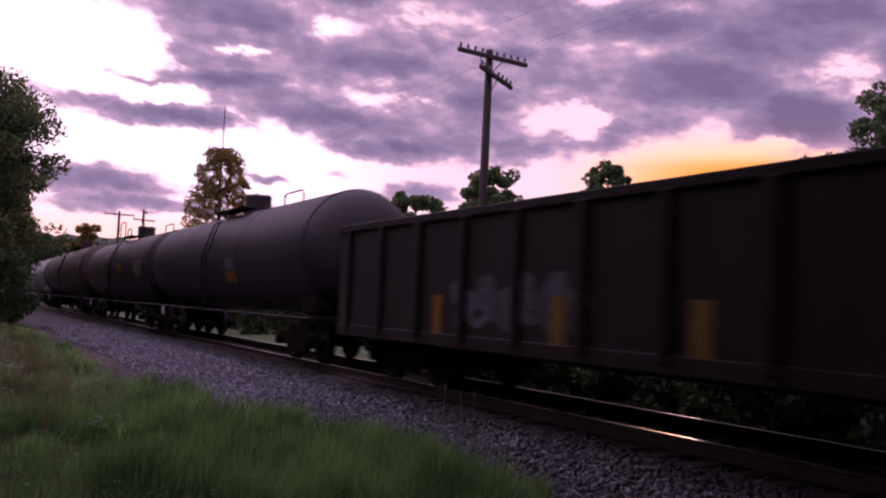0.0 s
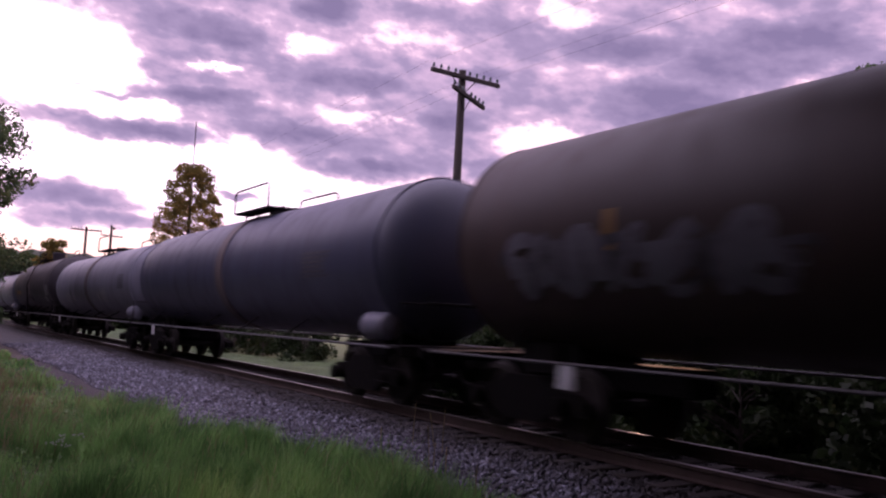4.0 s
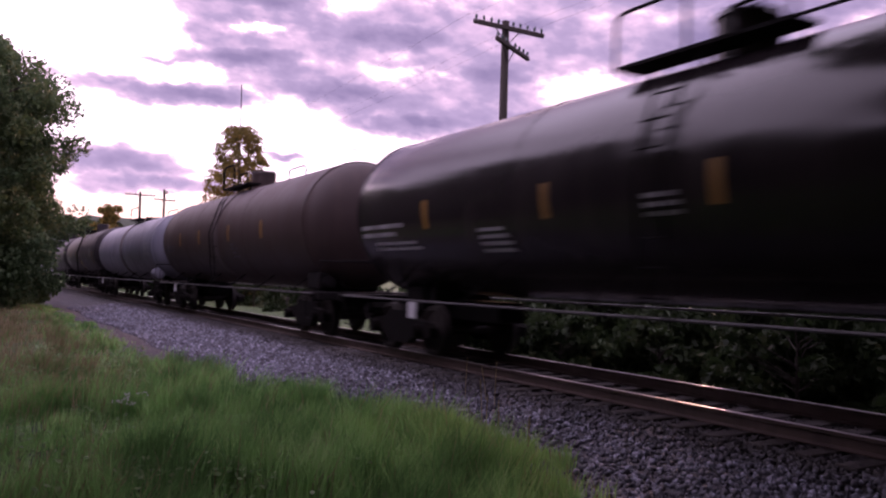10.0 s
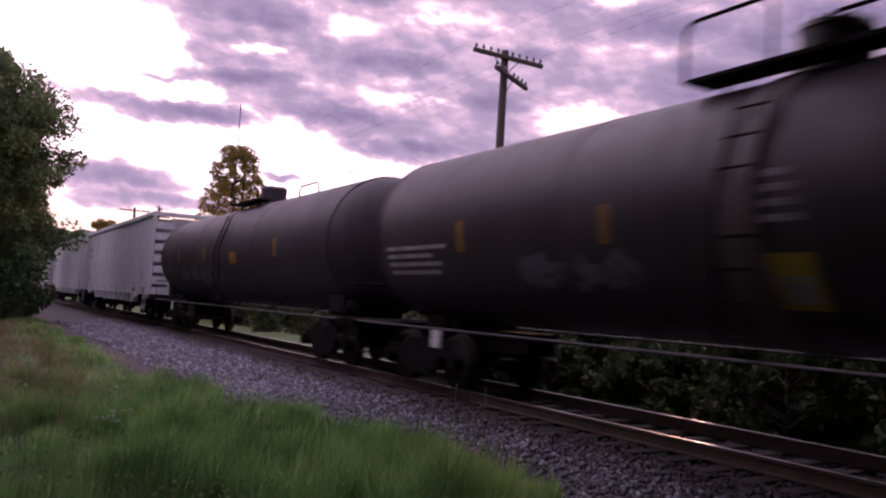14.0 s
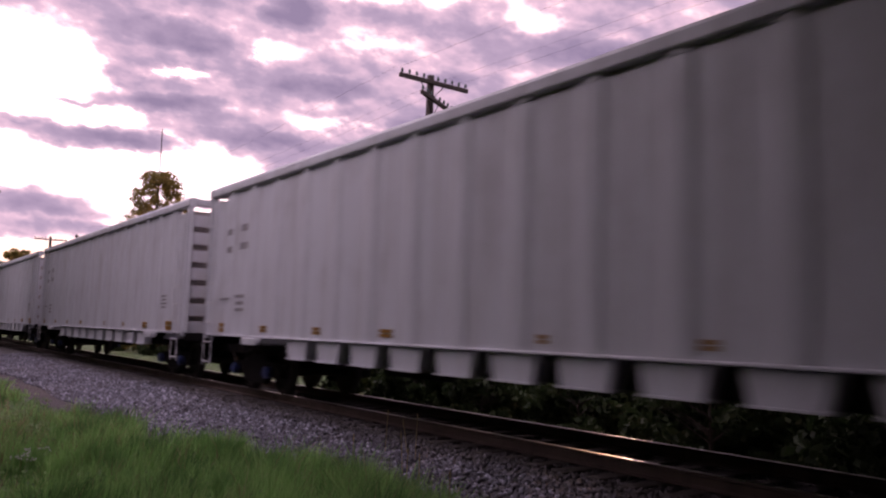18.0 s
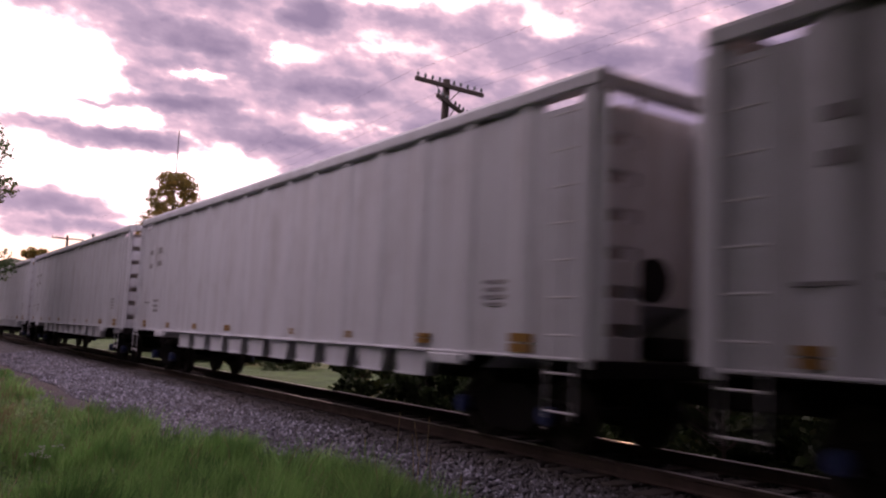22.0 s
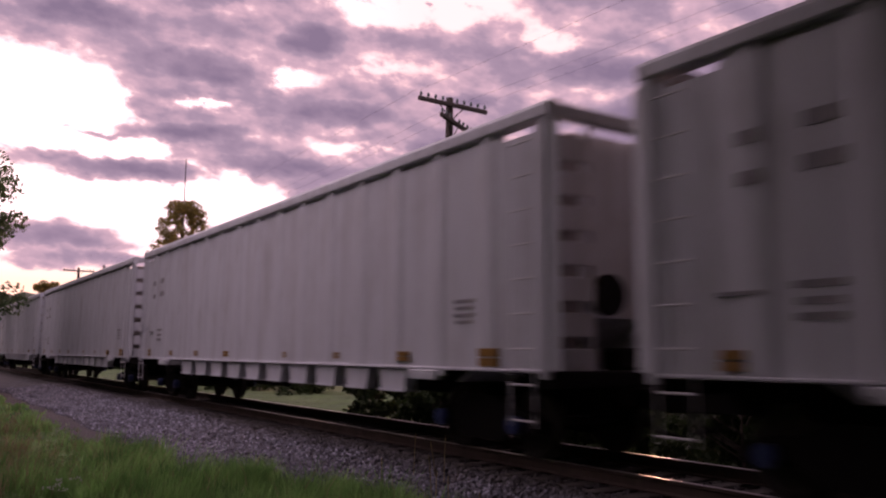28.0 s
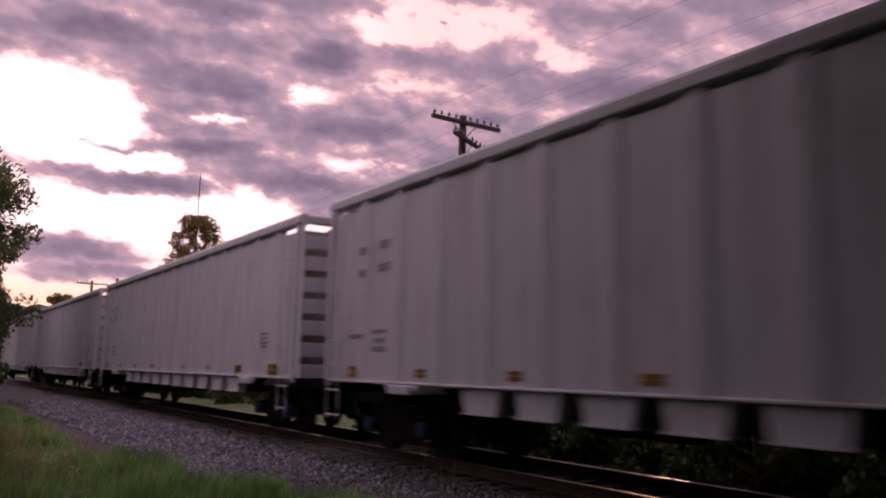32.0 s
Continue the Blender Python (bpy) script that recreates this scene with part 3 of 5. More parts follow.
def tank_car(q, half, paint, label, marks=(), band=False, manway=True, reservoir=False, radius=1.48, top=4.03, shift=0.0):
    car = thing("tank_car", pose(TRACK_X, q, 0), label, "tank car", "cars of the freight train")
    zc = top - radius
    dome = 0.74

    def shell(bm):
        prof = []
        for i in range(9):
            a = math.pi / 2 * i / 8
            prof.append((-half + dome - dome * math.cos(a), max(radius * math.sin(a), 0.02)))
        mid = [(-half + dome + (2 * half - 2 * dome) * i / 8, radius) for i in range(1, 8)]
        lathe(bm, prof + mid + [(-y, r) for y, r in prof[::-1]], zc, 48)
    part("tank", mesh_of(("tank", half, radius, top), paint, shell, True), car, label)
    for y in (-half + 0.66, half - 0.66, -half / 3, half / 3):
        part("weld_seam", mesh_of(("seam", radius, top), paint, lambda bm: lathe(bm, [(-0.03, radius - 0.05), (-0.03, radius + 0.008), (0.03, radius + 0.008), (0.03, radius - 0.05)], zc, 40), True), car, at=pose(0, y, 0))
    if band:
        part("band", mesh_of(("band", radius, top), "band", lambda bm: lathe(bm, [(-0.24, radius - 0.05), (-0.24, radius + 0.03), (0.24, radius + 0.03), (0.24, radius - 0.05)], zc, 40), True), car, "dark weathered band round the middle")
    # end sills, platforms, couplers, trucks
    deck = half + 0.35
    for s in (-1, 1):
        turn = pose(0, 0, 0, 0, 0, 0 if s > 0 else 180)
        part("draft_sill", mesh_of(("draft", deck), "dull", lambda bm: (box(bm, -0.28, 0.28, deck - 4.2, deck, 0.66, 1.02, 0.02), box(bm, -0.75, 0.75, deck - 2.3, deck - 1.7, 0.8, 1.25, 0.03))), car, at=turn)
        part("end_platform", mesh_of(("plat", deck), "dull", lambda bm: (box(bm, -1.5, 1.5, deck - 0.85, deck, 1.0, 1.05, 0.01), box(bm, -1.5, 1.5, deck - 0.04, deck + 0.02, 0.88, 1.06, 0.01))), car, at=turn)
        part("saddle", mesh_of(("saddle", deck, radius, top), "dull", lambda bm: prism(bm, [(deck - 2.6, 0.95), (deck - 1.4, 0.95), (deck - 1.4, zc - radius * 0.78), (deck - 2.6, zc - radius * 0.78)], -0.62, 0.62)), car, at=turn)
        part("coupler", mesh_of("coupler", "iron", coupler), car, at=pose(0, s * (deck - 0.3), 0, 0, 0, 0 if s > 0 else 180))
        part("end_handrail", mesh_of(("endrail", deck), "dull", lambda bm: bent(bm, [(-1.45, deck - 0.05, 1.05), (-1.45, deck - 0.05, 1.75), (1.45, deck - 0.05, 1.75), (1.45, deck - 0.05, 1.05)], 0.02)), car, at=turn)
        for x in (-1.48, 1.48):
            part("step", mesh_of(("step", deck), "dull", lambda bm: bent(bm, [(0, deck - 0.75, 1.0), (0, deck - 0.75, 0.45), (0, deck - 0.3, 0.45), (0, deck - 0.3, 1.0)], 0.02)), car, at=turn @ pose(x, 0, 0))
        make_truck(car, s * (deck - 1.95), q)
    for s in (-1, 1):
        part("running_rail", mesh_of(("runrail", deck, paint), "pipe" if paint in ("grey", "bluegrey", "slate") else "rod", lambda bm: rod(bm, (0, -deck + 0.3, 0), (0, deck - 0.3, 0), 0.021, 8)), car, "grey steel side rail", pose(s * 1.5, 0, 1.02))
    for i in range(6):
        y = -half + 1.6 + i * (2 * half - 3.2) / 5
        part("rail_bracket", mesh_of(("bracket", radius, top), "dull", lambda bm: bent(bm, [(-1.5, 0, 1.0), (-0.9, 0, zc - radius * 0.8)], 0.025)), car, at=pose(0, y, 0))
    # dome, walkway and railing on top
    fit_h = 0.55 if manway else 0.16
    fit = part("manway", mesh_of(("manway", manway, top), paint if manway else "dull", lambda bm: (rod(bm, (0, 0, top - 0.14), (0, 0, top + fit_h - 0.07), 0.40, 24), rod(bm, (0, 0, top + fit_h - 0.075), (0, 0, top + fit_h), 0.425, 24, 0.39))), car, at=pose(0, shift, 0))
    for i in range(6):
        a = math.pi / 3 * i
        part("bolt", mesh_of(("bolt", manway, top), "dull", lambda bm: rod(bm, (0, 0, top + fit_h - 0.12), (0, 0, top + fit_h + 0.04), 0.03, 6)), fit, at=pose(0.36 * math.cos(a), 0.36 * math.sin(a), 0))
    rl, rh = (1.35, 0.72) if manway else (1.2, 0.60)
    for s in (-1, 1):
        part("walkway", mesh_of(("walkway", top, rl), "dull", lambda bm: (box(bm, -0.22, 0.22, -rl, rl, top - 0.02, top + 0.03), [rod(bm, (0, y, top - 0.35), (0, y, top), 0.03, 6) for y in (-0.9, 0, 0.9)])), car, at=pose(s * 0.72, shift, 0))
        # a loop on one half of the walkway and a low grab bar on the other, the far side the other way round
        lo_y, hi_y = ((0.12, rl) if s < 0 else (-rl, 0.25)) if manway else (-rl, rl)

        def loop_fill(bm, lo_y=lo_y, hi_y=hi_y):
            bend = [(0, lo_y + 0.16 * (1 - math.cos(u)), top + rh - 0.16 + 0.16 * math.sin(u)) for u in (0, 0.4, 0.8, 1.2, 1.57)]
            bent(bm, [(0, lo_y, top)] + bend + [(0, lo_y + hi_y - y, z) for _, y, z in bend[::-1]] + [(0, hi_y, top)], 0.026)
        part("railing", mesh_of(("railing", top, rl, s, manway), "dull", loop_fill), car, "bent pipe handrail", pose(s * 0.94, shift, 0))
        if manway:
            part("grab_bar", mesh_of(("grab", top, rl), "dull", lambda bm: bent(bm, [(0, -0.5, top), (0, -0.5, top + 0.26), (0, -0.6, top + 0.32), (0, -rl + 0.1, top + 0.32), (0, -rl, top + 0.26), (0, -rl, top)], 0.024)), car, "low pipe grab bar", pose(s * 0.94, shift, 0, 0, 0, 0 if s < 0 else 180))
        if reservoir and s < 0:
            continue
        ladder = part("ladder", mesh_of(("ladder", radius, top), "dull", lambda bm: [bent(bm, [(-1.52, y, 1.0), (-radius - 0.12, y, zc), (-radius * 0.8 - 0.1, y, zc + radius * 0.66), (-0.92, y, top + 0.0)], 0.022) for y in (-0.22, 0.22)]), car, at=pose(0, shift, 0, 0, 0, 0 if s < 0 else 180))
        for i in range(8):
            z = 1.25 + i * 0.34
            x = -1.53 if z < zc else -math.sqrt(max((radius + 0.12) ** 2 - (z - zc) ** 2, 0.5))
            part("rung", mesh_of("rung", "dull", lambda bm: rod(bm, (0, -0.22, 0), (0, 0.22, 0), 0.016, 6)), ladder, at=pose(x, 0, z))
    if reservoir:
        part("air_reservoir", mesh_of("reservoir", "grey", lambda bm: lathe(bm, [(-0.42, 0.05), (-0.38, 0.2), (-0.3, 0.25), (0.3, 0.25), (0.38, 0.2), (0.42, 0.05)], 0, 18), True), car, "pale grey cylinder on the end platform", pose(-1.1, -half + 1.0, 1.36))
    else:
        part("brake_box", mesh_of("brakebox", "dull", lambda bm: (box(bm, -0.25, 0.25, -0.35, 0.35, -0.2, 0.2, 0.04), rod(bm, (0, -0.5, 0), (0, -0.3, 0), 0.12, 10))), car, at=pose(-0.9, -half + 0.9, 1.3))
    part("placard", mesh_of("placard", "rung", lambda bm: box(bm, -0.01, 0.01, -0.14, 0.14, -0.14, 0.14)), car, "small white placard", pose(-1.53, half - 3.0, 0.86))
    add_marks(car, marks, radius, zc)
    return car


def yellows(zc, ys, h=0.48):
    return [("yellow", "reflector", y, zc, 0.16, h, "yellow reflective strip") for y in ys]


CARS = []
spec = [
    # place, half length, paint, label, marks, band, manway, reservoir, walkway shift, radius, top
    (24.6, 8.1, "black", "matt black railway tank car with a yellow panel", [("yellow", "panel", -2.04, 1.97, 0.93, 0.32, "yellow panel"), ("ink", "panel", -2.04, 2.32, 0.9, 0.3, "dark grey panel")] + text_block(5.98, 2.12, 2.2, 0.38, 3, "spray"), 0, 1, 0, 0, 1.48, 4.03),
    (40.9, 8.2, "satin", "satin black railway tank car with yellow and white markings", [("yellow", "panel", -1.85, 2.54, 0.9, 0.32, "yellow panel"), ("orange", "stripe", -3.4, 2.03, 1.1, 0.08, "thin yellow line"), ("marking", "panel", 2.3, 3.17, 0.5, 0.2, "white panel"), ("spray", "panel", -6.1, 1.5, 1.2, 0.16, "pale panel")] + yellows(2.58, [-6.5], 0.85) + yellows(2.56, [-0.65, 2.6], 0.45) + text_block(-5.69, 2.44, 1.25, 0.6, 8) + text_block(5.75, 2.3, 2.0, 0.23, 1, "orange") + text_block(6.1, 1.85, 1.6, 0.3, 3, "orange"), 0, 1, 0, 0, 1.48, 4.04),
    (59.68, 8.95, "brown", "brownish black railway tank car with pale graffiti", yellows(2.6, [5.3, 1.87, -1.69, -4.76]) + yellows(2.66, [-7.9], 0.87) + spray_patch(-7.6, 3.1, 1.8, 0.5, 3) + spray_patch(5.07, 2.26, 4.2, 0.9, 4) + spray_patch(-3.37, 2.2, 1.2, 0.6, 5) + text_block(-7.0, 2.48, 0.98, 0.38, 3, "spray") + [("spray", "panel", -7.4, 1.36, 0.7, 0.18, "pale panel")], 0, 1, 0, 0, 1.55, 4.22),
    (78.9, 8.9, "slate", "slate grey railway tank car", text_block(-5.9, 2.5, 1.3, 0.55, 6, "ink"), 1, 0, 1, -0.5, 1.50, 4.12),
    (97.1, 8.9, "grey", "light grey railway tank car with a dark middle band", spray_patch(-3.14, 2.0, 1.5, 0.5, 6, "marking") + text_block(-6.9, 2.5, 1.3, 0.55, 6, "ink") + spray_patch(4.28, 1.95, 2.2, 0.6, 8, "marking"), 1, 0, 1, -0.5, 1.48, 4.03),
    (115.4, 8.6, "black", "black railway tank car with an orange stripe and white lettering bars", [("orange", "stripe", 5.6, 2.32, 2.0, 0.24, "faded orange stripe")] + text_block(-7.0, 2.37, 1.27, 0.55, 8) + text_block(-6.1, 1.87, 0.54, 0.27, 2), 1, 1, 0, 0, 1.60, 4.36),
    (133.9, 8.6, "bluegrey", "blue-grey railway tank car with a dark middle band", text_block(-6.6, 2.45, 1.3, 0.55, 6, "ink") + text_block(6.2, 2.2, 1.4, 0.12, 1, "orange"), 1, 0, 1, -0.5, 1.48, 4.04),
    (151.9, 8.8, "gloss", "glossy black railway tank car with white and yellow markings", yellows(2.5, [5.41, 2.06, -0.88]) + yellows(2.46, [-7.24], 0.6) + text_block(7.0, 2.29, 2.0, 0.3, 2) + text_block(6.6, 2.0, 1.9, 0.2, 2) + text_block(3.33, 2.02, 0.97, 0.42, 4) + text_block(-0.11, 2.32, 0.64, 0.32, 3) + text_block(-6.3, 2.59, 1.12, 0.58, 8), 0, 1, 0, 0, 1.55, 4.22),
    (171.1, 8.5, "brown", "brownish black railway tank car with yellow reflectors", yellows(2.63, [4.89, 2.07, -1.55, -4.73]) + text_block(6.55, 2.33, 1.9, 0.27, 2, "spray") + text_block(-2.05, 2.11, 0.8, 0.48, 4, "spray"), 1, 1, 0, 0, 1.55, 4.22),
    (189.9, 8.8, "grey", "light grey railway tank car with a dark middle band", text_block(-6.9, 2.44, 1.36, 0.58, 8) + text_block(-4.9, 2.1, 0.5, 0.08, 1), 1, 0, 1, -0.5, 1.50, 4.08),
    (208.2, 8.9, "satin", "satin black railway tank car with a yellow square and graffiti", yellows(2.5, [5.33, 2.01]) + yellows(2.28, [-6.9], 0.76) + [("lemon", "panel", -0.35, 1.82, 0.8, 0.54, "yellow square panel"), ("marking", "patch", -0.5, 1.74, 0.34, 0.26, "white patch on the yellow square")] + text_block(6.7, 2.16, 2.3, 0.55, 4) + spray_patch(2.68, 1.94, 2.2, 0.5, 12) + spray_patch(-3.1, 2.13, 2.4, 0.5, 11) + text_block(-0.4, 2.65, 0.7, 0.6, 4) + text_block(-5.8, 2.57, 1.2, 0.55, 8), 1, 1, 0, 0, 1.55, 4.22),
    (227.2, 8.9, "black", "black railway tank car with pale graffiti along the flank", yellows(2.62, [5.36, 1.9, -4.91], 0.45) + [("yellow", "panel", -1.3, 2.43, 0.63, 0.33, "yellow panel")] + spray_patch(4.2, 1.97, 2.0, 0.45, 14) + spray_patch(1.4, 1.92, 2.6, 0.4, 15) + text_block(6.75, 2.26, 2.2, 0.36, 3, "spray"), 0, 1, 0, 0, 1.55, 4.21),
]
for q, half, paint, label, marks, band, man, res, shift, radius, top in spec:
    CARS.append((tank_car(q, half, paint, label, marks, band, man, res, radius, top, shift), q))


# ---------------------------------------------------------------- gondola
def gondola(q, half=8.6):
    car = thing("gondola_car", pose(TRACK_X, q, 0), "rust-brown open gondola car with graffiti and yellow reflectors", "gondola car", "cars of the freight train")
    lo, hi = 0.88, 2.90
    for s in (-1, 1):
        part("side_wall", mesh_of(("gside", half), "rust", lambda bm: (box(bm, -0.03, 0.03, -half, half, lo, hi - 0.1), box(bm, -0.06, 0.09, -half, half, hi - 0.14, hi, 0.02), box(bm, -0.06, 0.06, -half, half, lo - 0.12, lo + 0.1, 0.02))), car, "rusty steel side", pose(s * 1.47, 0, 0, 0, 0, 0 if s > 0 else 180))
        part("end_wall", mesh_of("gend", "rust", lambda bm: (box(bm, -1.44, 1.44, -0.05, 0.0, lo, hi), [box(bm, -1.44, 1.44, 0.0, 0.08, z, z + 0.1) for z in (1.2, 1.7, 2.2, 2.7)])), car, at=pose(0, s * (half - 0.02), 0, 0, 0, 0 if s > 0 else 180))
        make_truck(car, s * (half - 1.9), q)
        part("coupler", mesh_of("coupler", "iron", coupler), car, at=pose(0, s * (half - 0.3), 0, 0, 0, 0 if s > 0 else 180))
        for i in range(13):
            y = -half + 0.5 + i * (2 * half - 1.0) / 12
            part("side_post", mesh_of("gpost", "rust", lambda bm: box(bm, -0.05, 0.05, -0.07, 0.07, lo, hi - 0.12, 0.015)), car, at=pose(s * 1.545, y, 0))
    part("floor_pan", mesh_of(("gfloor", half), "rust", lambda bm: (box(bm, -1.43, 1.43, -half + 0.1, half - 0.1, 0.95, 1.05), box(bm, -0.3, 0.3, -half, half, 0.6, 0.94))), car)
    for y in (-6.4, -3.4, -0.5, 1.8, 4.77, 8.2):
        part("reflector", mesh_of("grefl", "yellow", lambda bm: box(bm, -0.012, 0.0, -0.14, 0.14, -0.31, 0.31)), car, "yellow reflective strip", pose(-1.51, y, 1.27))
    for i, (y, z, w, h) in enumerate(((3.6, 1.5, 1.3, 0.85), (2.2, 1.5, 1.5, 0.85))):
        part("graffiti", mesh_of(("ggraf", i), "spray", lambda bm: graffiti_fill(bm, y, z, w, h, 60 + i, 40.0, 1.6)), car, "pale sprayed graffiti", pose(40.0 - 1.496, 0, 0))
    return car


CARS.append((gondola(6.3), 6.3))


# ---------------------------------------------------------------- hopper cars
def hopper_chute(bm):
    o = [(-0.45, 1.16), (0.45, 1.16), (0.36, 0.83), (-0.36, 0.83)]
    prism(bm, o, -0.10, 0.10)
    box(bm, -0.14, 0.14, -0.39, 0.39, 0.805, 0.832)


def post_fill(bm):
    """A pressed rib with sloping flanks; its head runs up under the top chord."""
    o = [(0.0, -0.24), (-0.026, -0.16), (-0.034, -0.12), (-0.034, 0.12), (-0.026, 0.16), (0.0, 0.24)]
    a, b = [[bm.verts.new((x, y, z)) for x, y in o] for z in (1.22, 4.345)]
    for i in range(6):
        j = (i + 1) % 6
        bm.faces.new((a[i], a[j], b[j], b[i]))
    bm.faces.new(a[::-1]), bm.faces.new(b)
    box(bm, -0.034, 0.06, -0.12, 0.12, 4.335, 4.425)


def hopper_car(q0):
    """A long white hopper car; q0 is the place of its leading end."""
    half = 9.95
    car = thing("hopper_car", pose(TRACK_X, q0 + half, 0), "long white steel hopper car with ribbed sides and chutes", "hopper car", "cars of the freight train")
    lo, hi, w = 1.17, 4.42, 1.50
    for s in (-1, 1):
        turn = pose(0, 0, 0, 0, 0, 0 if s < 0 else 180)
        part("side_wall", mesh_of("hside", "white", lambda bm: (prism_y(bm, [(-w, lo), (-w, hi - 0.075), (-w + 0.05, hi - 0.075), (-w + 0.05, lo)], -half + 0.95, half - 0.95),
            [prism_y(bm, [(-w, lo), (-w, hi - 0.15), (-w + 0.05, hi - 0.15), (-w + 0.05, lo)], y, y + 0.93) for y in (-half + 0.02, half - 0.95)])), car, at=turn)
        part("recess_strip", mesh_of("hrecess", "white", lambda bm: box(bm, -w + 0.052, -w + 0.09, -half + 1.02, half - 1.02, hi - 0.2, hi)), car, "shaded strip behind the top chord", turn)
        part("side_sill", mesh_of("hsill", "white", lambda bm: box(bm, -w - 0.06, -w + 0.1, -half, half, lo, lo + 0.045, 0.012)), car, "pale sill along the foot of the side", turn)
        part("top_chord", mesh_of("hchord", "white", lambda bm: prism_y(bm, [(-w - 0.06, 4.42), (-w - 0.075, 4.44), (-w - 0.075, 4.57), (-w - 0.05, 4.62), (-w + 0.12, 4.63), (-w + 0.12, 4.41)], -half - 0.06, half + 0.06)), car, "overhanging top chord", turn)
        for i in range(17):
            y = -half + 0.06 + i * (2 * half - 0.12) / 16
            part("side_post", mesh_of("hpost", "white", post_fill), car, at=pose(s * w, y, 0, 0, 0, 0 if s < 0 else 180))
        for i in range(10):
            y = -6.1 + i * 1.24
            part("chute", mesh_of("hchute", "white", hopper_chute), car, "tapered discharge chute", pose(s * 1.40, y, 0))
        make_truck(car, s * (half - 2.0), q0 + half, "blue")
        part("jacking_pad", mesh_of("hpad", "white", lambda bm: (box(bm, -0.12, 0.02, -0.36, 0.36, 1.02, 1.165, 0.015), box(bm, -0.06, 0.0, -0.5, 0.5, 1.08, 1.165, 0.01))), car, "pale jacking pad under the sill", pose(-w, s * 7.15, 0))
        part("coupler", mesh_of("coupler", "iron", coupler), car, at=pose(0, s * (half + 0.1), 0, 0, 0, 0 if s > 0 else 180))
        face = pose(0, 0, 0, 0, 0, 0 if s > 0 else 180)
        part("end_wall", mesh_of("hend", "white", lambda bm: box(bm, -0.72, 0.72, half - 0.46, half - 0.40, 1.9, 4.42)), car, at=face)
        part("end_slope", mesh_of("hslope", "white", lambda bm: prism(bm, [(half - 0.42, 1.9), (half - 2.2, 1.0), (half - 2.26, 1.0), (half - 0.48, 1.9)], -w + 0.16, w - 0.16)), car, at=face)
        for u in (-1, 1):
            part("end_return", mesh_of(("hret", u), "white", lambda bm: box(bm, u * 0.72 - 0.02, u * 0.72 + 0.02, half - 1.2, half - 0.36, 1.2, 4.26)), car, at=face)
            part("corner_panel", mesh_of(("hpan", u), "recess", lambda bm: box(bm, min(u * 0.74, u * 1.44), max(u * 0.74, u * 1.44), half - 0.34, half - 0.30, 1.2, 4.34)), car, "backing panel with painted-in shade behind the end steps", face)
        part("end_chord", mesh_of("hendchord", "white", lambda bm: box(bm, -w + 0.13, w - 0.13, half - 0.16, half + 0.04, 4.44, 4.62, 0.02)), car, at=pose(0, 0, 0, 0, 0, 0 if s > 0 else 180))
        part("end_sill", mesh_of("hendsill", "dull", lambda bm: (box(bm, -1.5, 1.5, half - 0.12, half + 0.02, 0.98, 1.2, 0.02), box(bm, -1.5, 1.5, half - 1.0, half - 0.1, 1.14, 1.18))), car, at=pose(0, 0, 0, 0, 0, 0 if s > 0 else 180))
        part("brake_wheel", mesh_of("hbrakewheel", "dull", lambda bm: rod(bm, (0.3, half - 0.25, 2.2), (0.3, half - 0.15, 2.2), 0.28, 18)), car, "dark brake wheel", face)
        part("brake_box", mesh_of("hbrakebox", "dull", lambda bm: box(bm, -0.6, 0.0, half - 0.7, half - 0.3, 1.2, 1.5, 0.04)), car, at=face)
        # corner post plates with steps cut through them, on the ends
        for e in (-1, 1):
            post = part("corner_post", mesh_of("hcorner", "white", lambda bm: (box(bm, -0.05, 0.05, -0.05, 0.05, 1.1, 4.4, 0.01), box(bm, 0.77, 0.81, -0.03, 0.02, 1.15, 4.42), box(bm, 0.05, 0.12, -0.03, 0.02, 1.15, 4.3))), car, at=pose(s * (w + 0.03), e * (half - 0.06), 0) @ Matrix.Scale(-s, 4, (1, 0, 0)))
            for i in range(7):
                part("slat", mesh_of("hslat", "white", lambda bm: box(bm, 0.12, 0.77, -0.045, 0.017, 1.17, 1.475, 0.008)), post, at=pose(0, 0, i * 0.455))
        # side ladders at both ends
        for e in (-1, 1):
            lad = part("ladder", mesh_of("hstile", "white", lambda bm: [rod(bm, (0, y, 0.5), (0, y, 4.2), 0.011, 6) for y in (-0.24, 0.24)]), car, at=pose(s * (w + 0.12), e * (half - 0.42), 0))
            for i in range(9):
                part("rung", mesh_of("hrung", "rung", lambda bm: rod(bm, (0, -0.25, 0), (0, 0.25, 0), 0.014, 6)), lad, at=pose(0, 0, 0.58 + i * 0.445))
    part("center_sill", mesh_of("hcenter", "dull", lambda bm: (box(bm, -0.3, 0.3, -half, half, 0.75, 1.1), box(bm, -1.2, 1.2, -6.8, 5.8, 0.95, 1.15), rod(bm, (0.6, 3, 0.7), (0.6, 5.0, 0.7), 0.2, 12))), car)
    part("load_floor", mesh_of("hfloor", "dull", lambda bm: box(bm, -w + 0.06, w - 0.06, -half + 0.9, half - 0.9, 3.9, 4.0)), car, "dark load inside the body")
    # markings and reflectors on the near flank
    def proud(y, ww):
        gap = min(abs(y - (-half + 0.06 + i * (2 * half - 0.12) / 16)) for i in range(17))
        return 0.037 if gap < 0.18 + ww / 2 else 0.0

